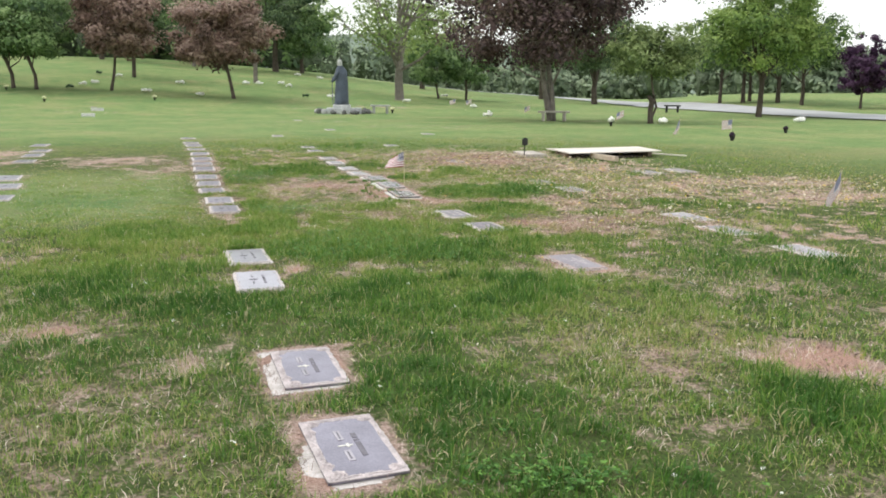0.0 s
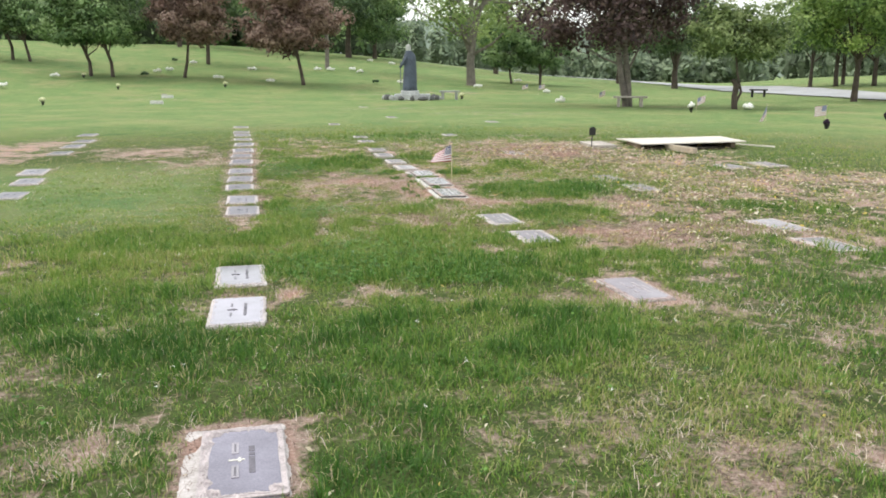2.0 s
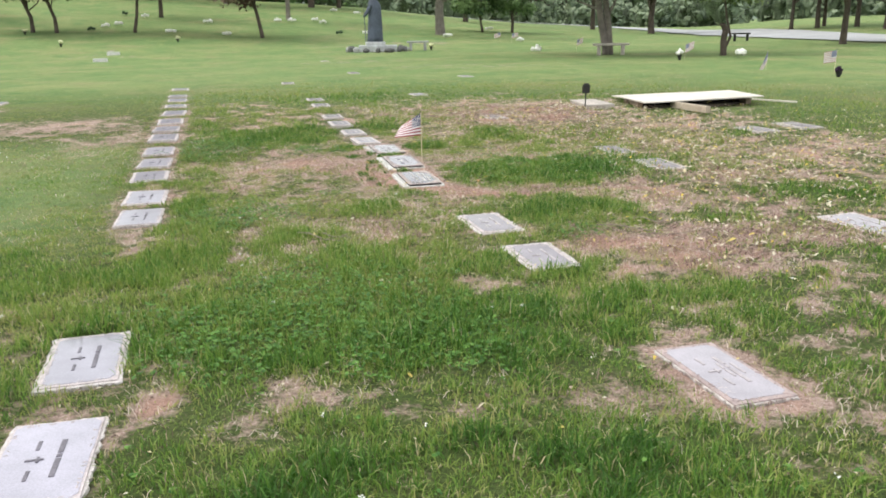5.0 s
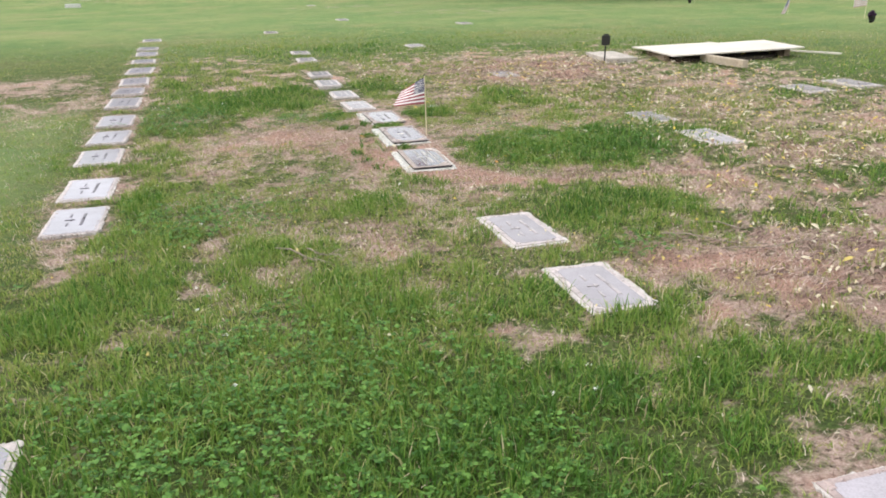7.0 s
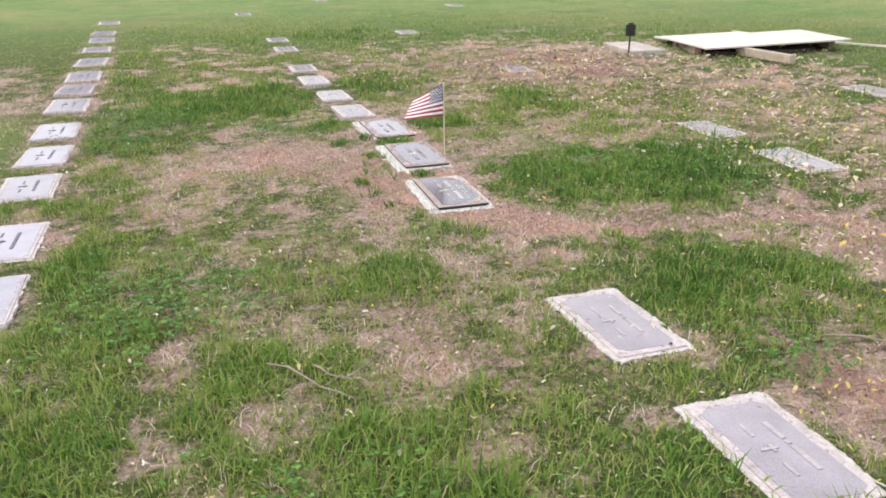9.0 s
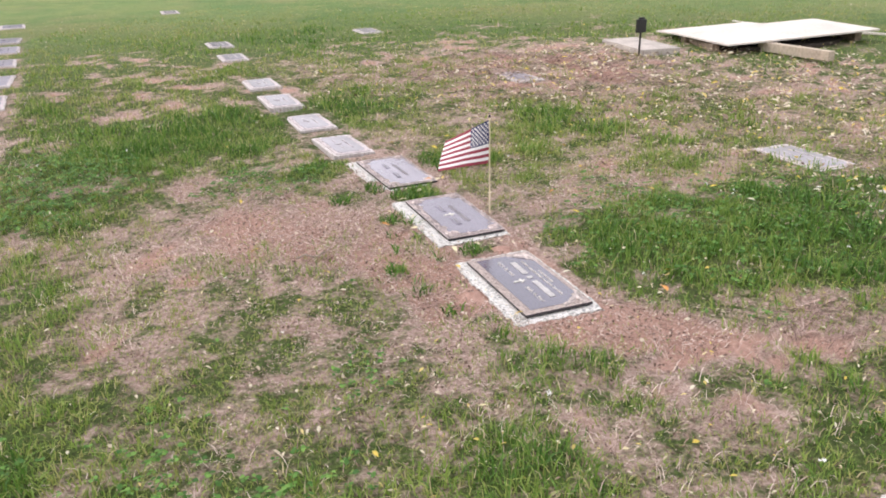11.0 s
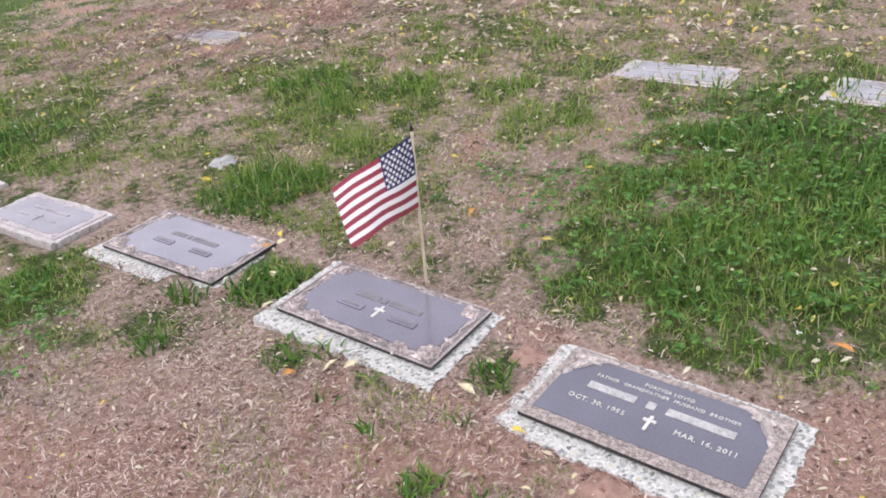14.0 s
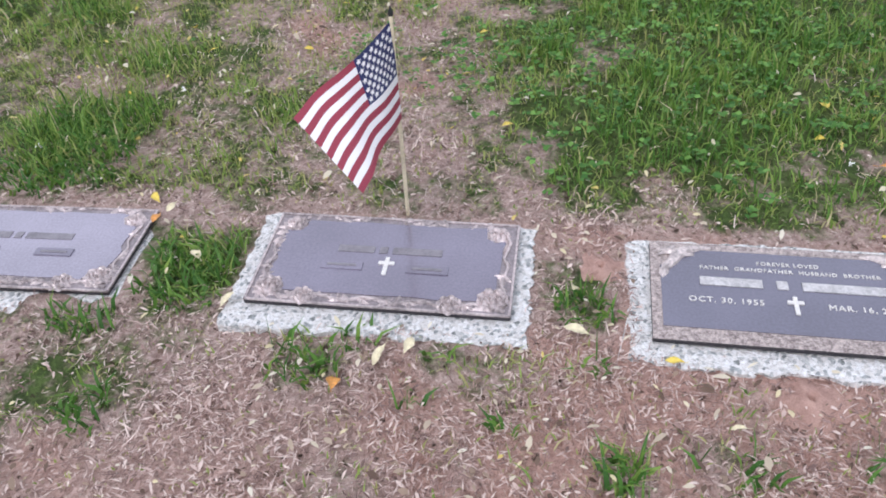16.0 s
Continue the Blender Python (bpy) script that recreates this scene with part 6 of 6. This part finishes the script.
        spots.append(((lean[0] + r * math.cos(a), lean[1] + r * math.sin(a), zc + zr * q * 0.92), spread * rnd.uniform(0.20, 0.38), rnd.uniform(0.7, 1.5)))
    total = sum(w for *_, w in spots)
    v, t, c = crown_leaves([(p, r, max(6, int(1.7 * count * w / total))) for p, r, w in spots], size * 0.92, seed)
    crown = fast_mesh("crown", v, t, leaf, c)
    crown.parent = ob
    return ob


GT, RT = "green-leaved lawn tree with a forked trunk", "copper-leaved small tree with a leaning trunk on the lawn"
tree(-9.8, 65.2, 6.4, 2.9, 2.2, 0.17, LEAF_GREEN, "small green tree with a twisting stem on a grassy slope", 101, lean=(-0.7, 0), crook=0.16)
tree(-8.3, 64.7, 6.6, 3.2, 2.1, 0.16, LEAF_GREEN, "small green tree with a bent stem on a grassy slope", 102, lean=(-0.5, 0), crook=0.14)
tree(-3.5, 64.8, 7.4, 3.3, 2.5, 0.15, LEAF_RED, RT, 103, 6500, lean=(0.6, 0))
tree(-2.3, 75.2, 9.5, 3.2, 3.2, 0.19, LEAF_DARK, "dark green tree with a double trunk behind a copper tree", 104, stems=2)
tree(4.5, 60.6, 7.0, 3.5, 2.2, 0.17, LEAF_RED, "copper-leaved tree with a broad crown and leaning trunk", 105, 7500, lean=(-0.7, 0))
tree(7.5, 75.4, 15, 4.0, 6.0, 0.24, LEAF_GREEN, "tall tree with a slim grey trunk on the slope", 106, 4000, bark=BARK_GREY)
tree(11.4, 93.0, 11, 4.6, 3.4, 0.42, LEAF_DARK, "dark spreading tree standing on the ridge", 107, 4600, 0.17)
tree(17.4, 64.6, 12.5, 6.2, 3.6, 0.44, LEAF_LIGHT, "tall open-crowned tree with a thick grey-brown trunk", 108, 4400, 0.125, BARK_GREY, limbs=18, gaps=0.6)
tree(22.3, 70.0, 4.9, 2.3, 1.4, 0.13, LEAF_GREEN, "small round green tree on the lawn", 109, 3000, lean=(-0.4, 0))
tree(24.9, 70.2, 5.2, 2.5, 1.5, 0.13, LEAF_GREEN, "small round green tree beside another on the lawn", 110, 3000, stems=2)
tree(26.2, 87.8, 9.0, 3.6, 2.6, 0.34, LEAF_LIGHT, "brown-trunked tree with fresh green leaves beyond the lawn", 111, 3600, 0.15)
tree(18.2, 38.9, 9.4, 5.3, 2.5, 0.27, LEAF_MAROON, "large dark maroon tree with a twin grey trunk", 112, 15500, 0.105, BARK_GREY, lean=(-0.8, 0), stems=2, limbs=18, gaps=0.25)
tree(38.3, 71.9, 9.4, 4.4, 3.0, 0.36, LEAF_DARK, "dark-trunked green tree beside the drive", 113, 5200, 0.14, limbs=11)
tree(37.9, 83.0, 9.0, 4.0, 3.0, 0.3, LEAF_GREEN, GT, 114, 3600, 0.15)
tree(20.6, 33.7, 4.25, 2.2, 2.1, 0.075, LEAF_OLIVE, "thin olive-green tree with a crooked dark trunk", 115, 4800, 0.085, crook=0.20, lean=(0.15, 0), bole=1.15)
tree(32.7, 41.6, 9.4, 4.1, 2.3, 0.22, LEAF_FRESH, "full green tree standing beside the drive", 116, 12000, 0.11, limbs=13)
tree(46.2, 47.9, 5.2, 1.6, 0.9, 0.12, LEAF_PURPLE, "deep purple-leaved tree beyond the drive", 117, 3400, 0.11)
tree(49.5, 46.0, 4.6, 2.2, 1.2, 0.14, LEAF_LIGHT, "pale green small tree beyond the drive", 118, 2600, 0.11)
for k, (px, py) in enumerate([(44.7, 61.7), (46.2, 60.6), (48.4, 62.6), (47.9, 58.4), (46.4, 53.9)]):
    tree(px, py, 7.4 + 0.6 * (k % 3), 3.2, 2.6, 0.20 + 0.04 * (k % 2), LEAF_GREEN if k % 2 else LEAF_DARK, "dark-trunked green tree in a group beyond the drive", 120 + k, 2600, 0.15)
tree(-17.0, 74.6, 7.2, 3.1, 2.1, 0.16, LEAF_DARK, "dark green tree with a bent stem on the slope", 130, 3400, lean=(-0.5, 0), crook=0.15)
tree(-15.6, 73.9, 7.0, 3.0, 2.2, 0.15, LEAF_GREEN, "green tree with a slanting stem on the slope", 131, 3400, lean=(-0.6, 0))
tree(3.0, 92.0, 12, 4.0, 4.0, 0.26, LEAF_GREEN, "tall green tree with a pale trunk on the ridge", 132, 3400, 0.17, BARK_GREY)
tree(-6.0, 96.0, 13, 4.6, 4.2, 0.32, LEAF_DARK, "tall dark tree standing on the ridge", 133, 3600, 0.18)
tree(14.5, 95.0, 9.0, 4.2, 1.8, 0.30, LEAF_GREEN, "green tree at the foot of the far wood", 134, 3400, 0.18)
tree(57, 40, 10, 4.6, 2.8, 0.3, LEAF_GREEN, GT, 135, 3600, 0.15)
tree(-27, 70, 9, 4.2, 2.4, 0.26, LEAF_GREEN, "green tree on the far slope", 136, 3400, 0.16)


# colour of the added cores: darker green for a wood's shaded depth
SHADE_LEAF = material("inner_leaf_shade", (0.13, 0.17, 0.105), 0.9, vary=0.6, scale=0.8, fine=4, bump=1.0, bump_size=0.3)


def woodland(name, leaf, az0, az1, near, far, low, tall, count, size, seed, label):
    """A far wood: lumpy crowns packed with leaf clumps, over dark cores that stand for shade."""
    g = random.Random(seed)
    spots, bm = [], bmesh.new()
    n = int((az1 - az0) * 1.5)
    for k in range(n):
        az, d = g.uniform(az0, az1), g.uniform(near, far)
        x, y = d * math.sin(radians(az)), d * math.cos(radians(az))
        h = g.uniform(low, tall)
        z = ground_at(x, y)
        for q in range(7):
            r = h * g.uniform(0.16, 0.30)
            spots.append(((x + g.uniform(-0.3, 0.3) * h, y + g.uniform(-0.2, 0.2) * h, z + h * (0.08 + 0.86 * q / 6) - r * 0.2), r, 1.0))
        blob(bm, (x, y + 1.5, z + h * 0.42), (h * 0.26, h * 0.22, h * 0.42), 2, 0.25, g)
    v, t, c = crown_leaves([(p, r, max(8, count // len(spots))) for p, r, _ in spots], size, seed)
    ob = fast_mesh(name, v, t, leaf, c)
    tagged(ob, label, "woods", kind="stuff")
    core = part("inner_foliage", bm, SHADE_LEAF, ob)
    return ob


woodland("woodland", LEAF_DARK, -48, 8, 112, 140, 12, 18, 24000, 0.42, 201, "dense dark green wood along the ridge")
woodland("woodland", LEAF_GREEN, -48, 10, 104, 112, 5, 9, 9000, 0.34, 202, "green undergrowth and trees at the edge of the ridge")
woodland("woodland", LEAF_HAZED, 8, 36, 150, 190, 7, 11, 14000, 0.46, 203, "far wood beyond the lawn with haze put into its pale green")
woodland("woodland", LEAF_HAZED, 30, 62, 120, 160, 5, 8, 14000, 0.42, 204, "far wood beyond the drive with haze put into its green")
woodland("woodland", LEAF_HAZED, 36, 62, 105, 118, 3.5, 5.5, 9000, 0.36, 205, "dark hedge of bushes beyond the far lawn")
woodland("woodland", LEAF_HAZED, 18, 34, 128, 140, 2.5, 5.0, 8000, 0.36, 206, "low green bushes behind the drive")

# distant wooded hill, its haze mixed into a grey-green base colour
hx = np.linspace(-500, 900, 141)
hy = np.linspace(520, 900, 40)
HX, HY = np.meshgrid(hx, hy)
rise = smooth(520, 640, HY) * (30 + 22 * fbm(HX / 160, HY / 160, 301, 3)) + 5 * fbm(HX / 9, HY / 9, 305, 2)
hid = (np.arange(39)[:, None] * 141 + np.arange(140)[None, :]).ravel()
htri = np.concatenate([np.stack([hid, hid + 1, hid + 142], 1), np.stack([hid, hid + 142, hid + 141], 1)])
HAZED_HILL = material("hazed_hill", (0.20, 0.25, 0.20), 1.0, vary=0.35, scale=0.05, fine=0.25, bump=0.6, bump_size=2.0)
tagged(fast_mesh("far_hill", np.stack([HX.ravel(), HY.ravel(), rise.ravel() - 4], 1), htri, HAZED_HILL, smooth=True), "wooded hill on the horizon with haze put into its colour", "backdrop", kind="structure")
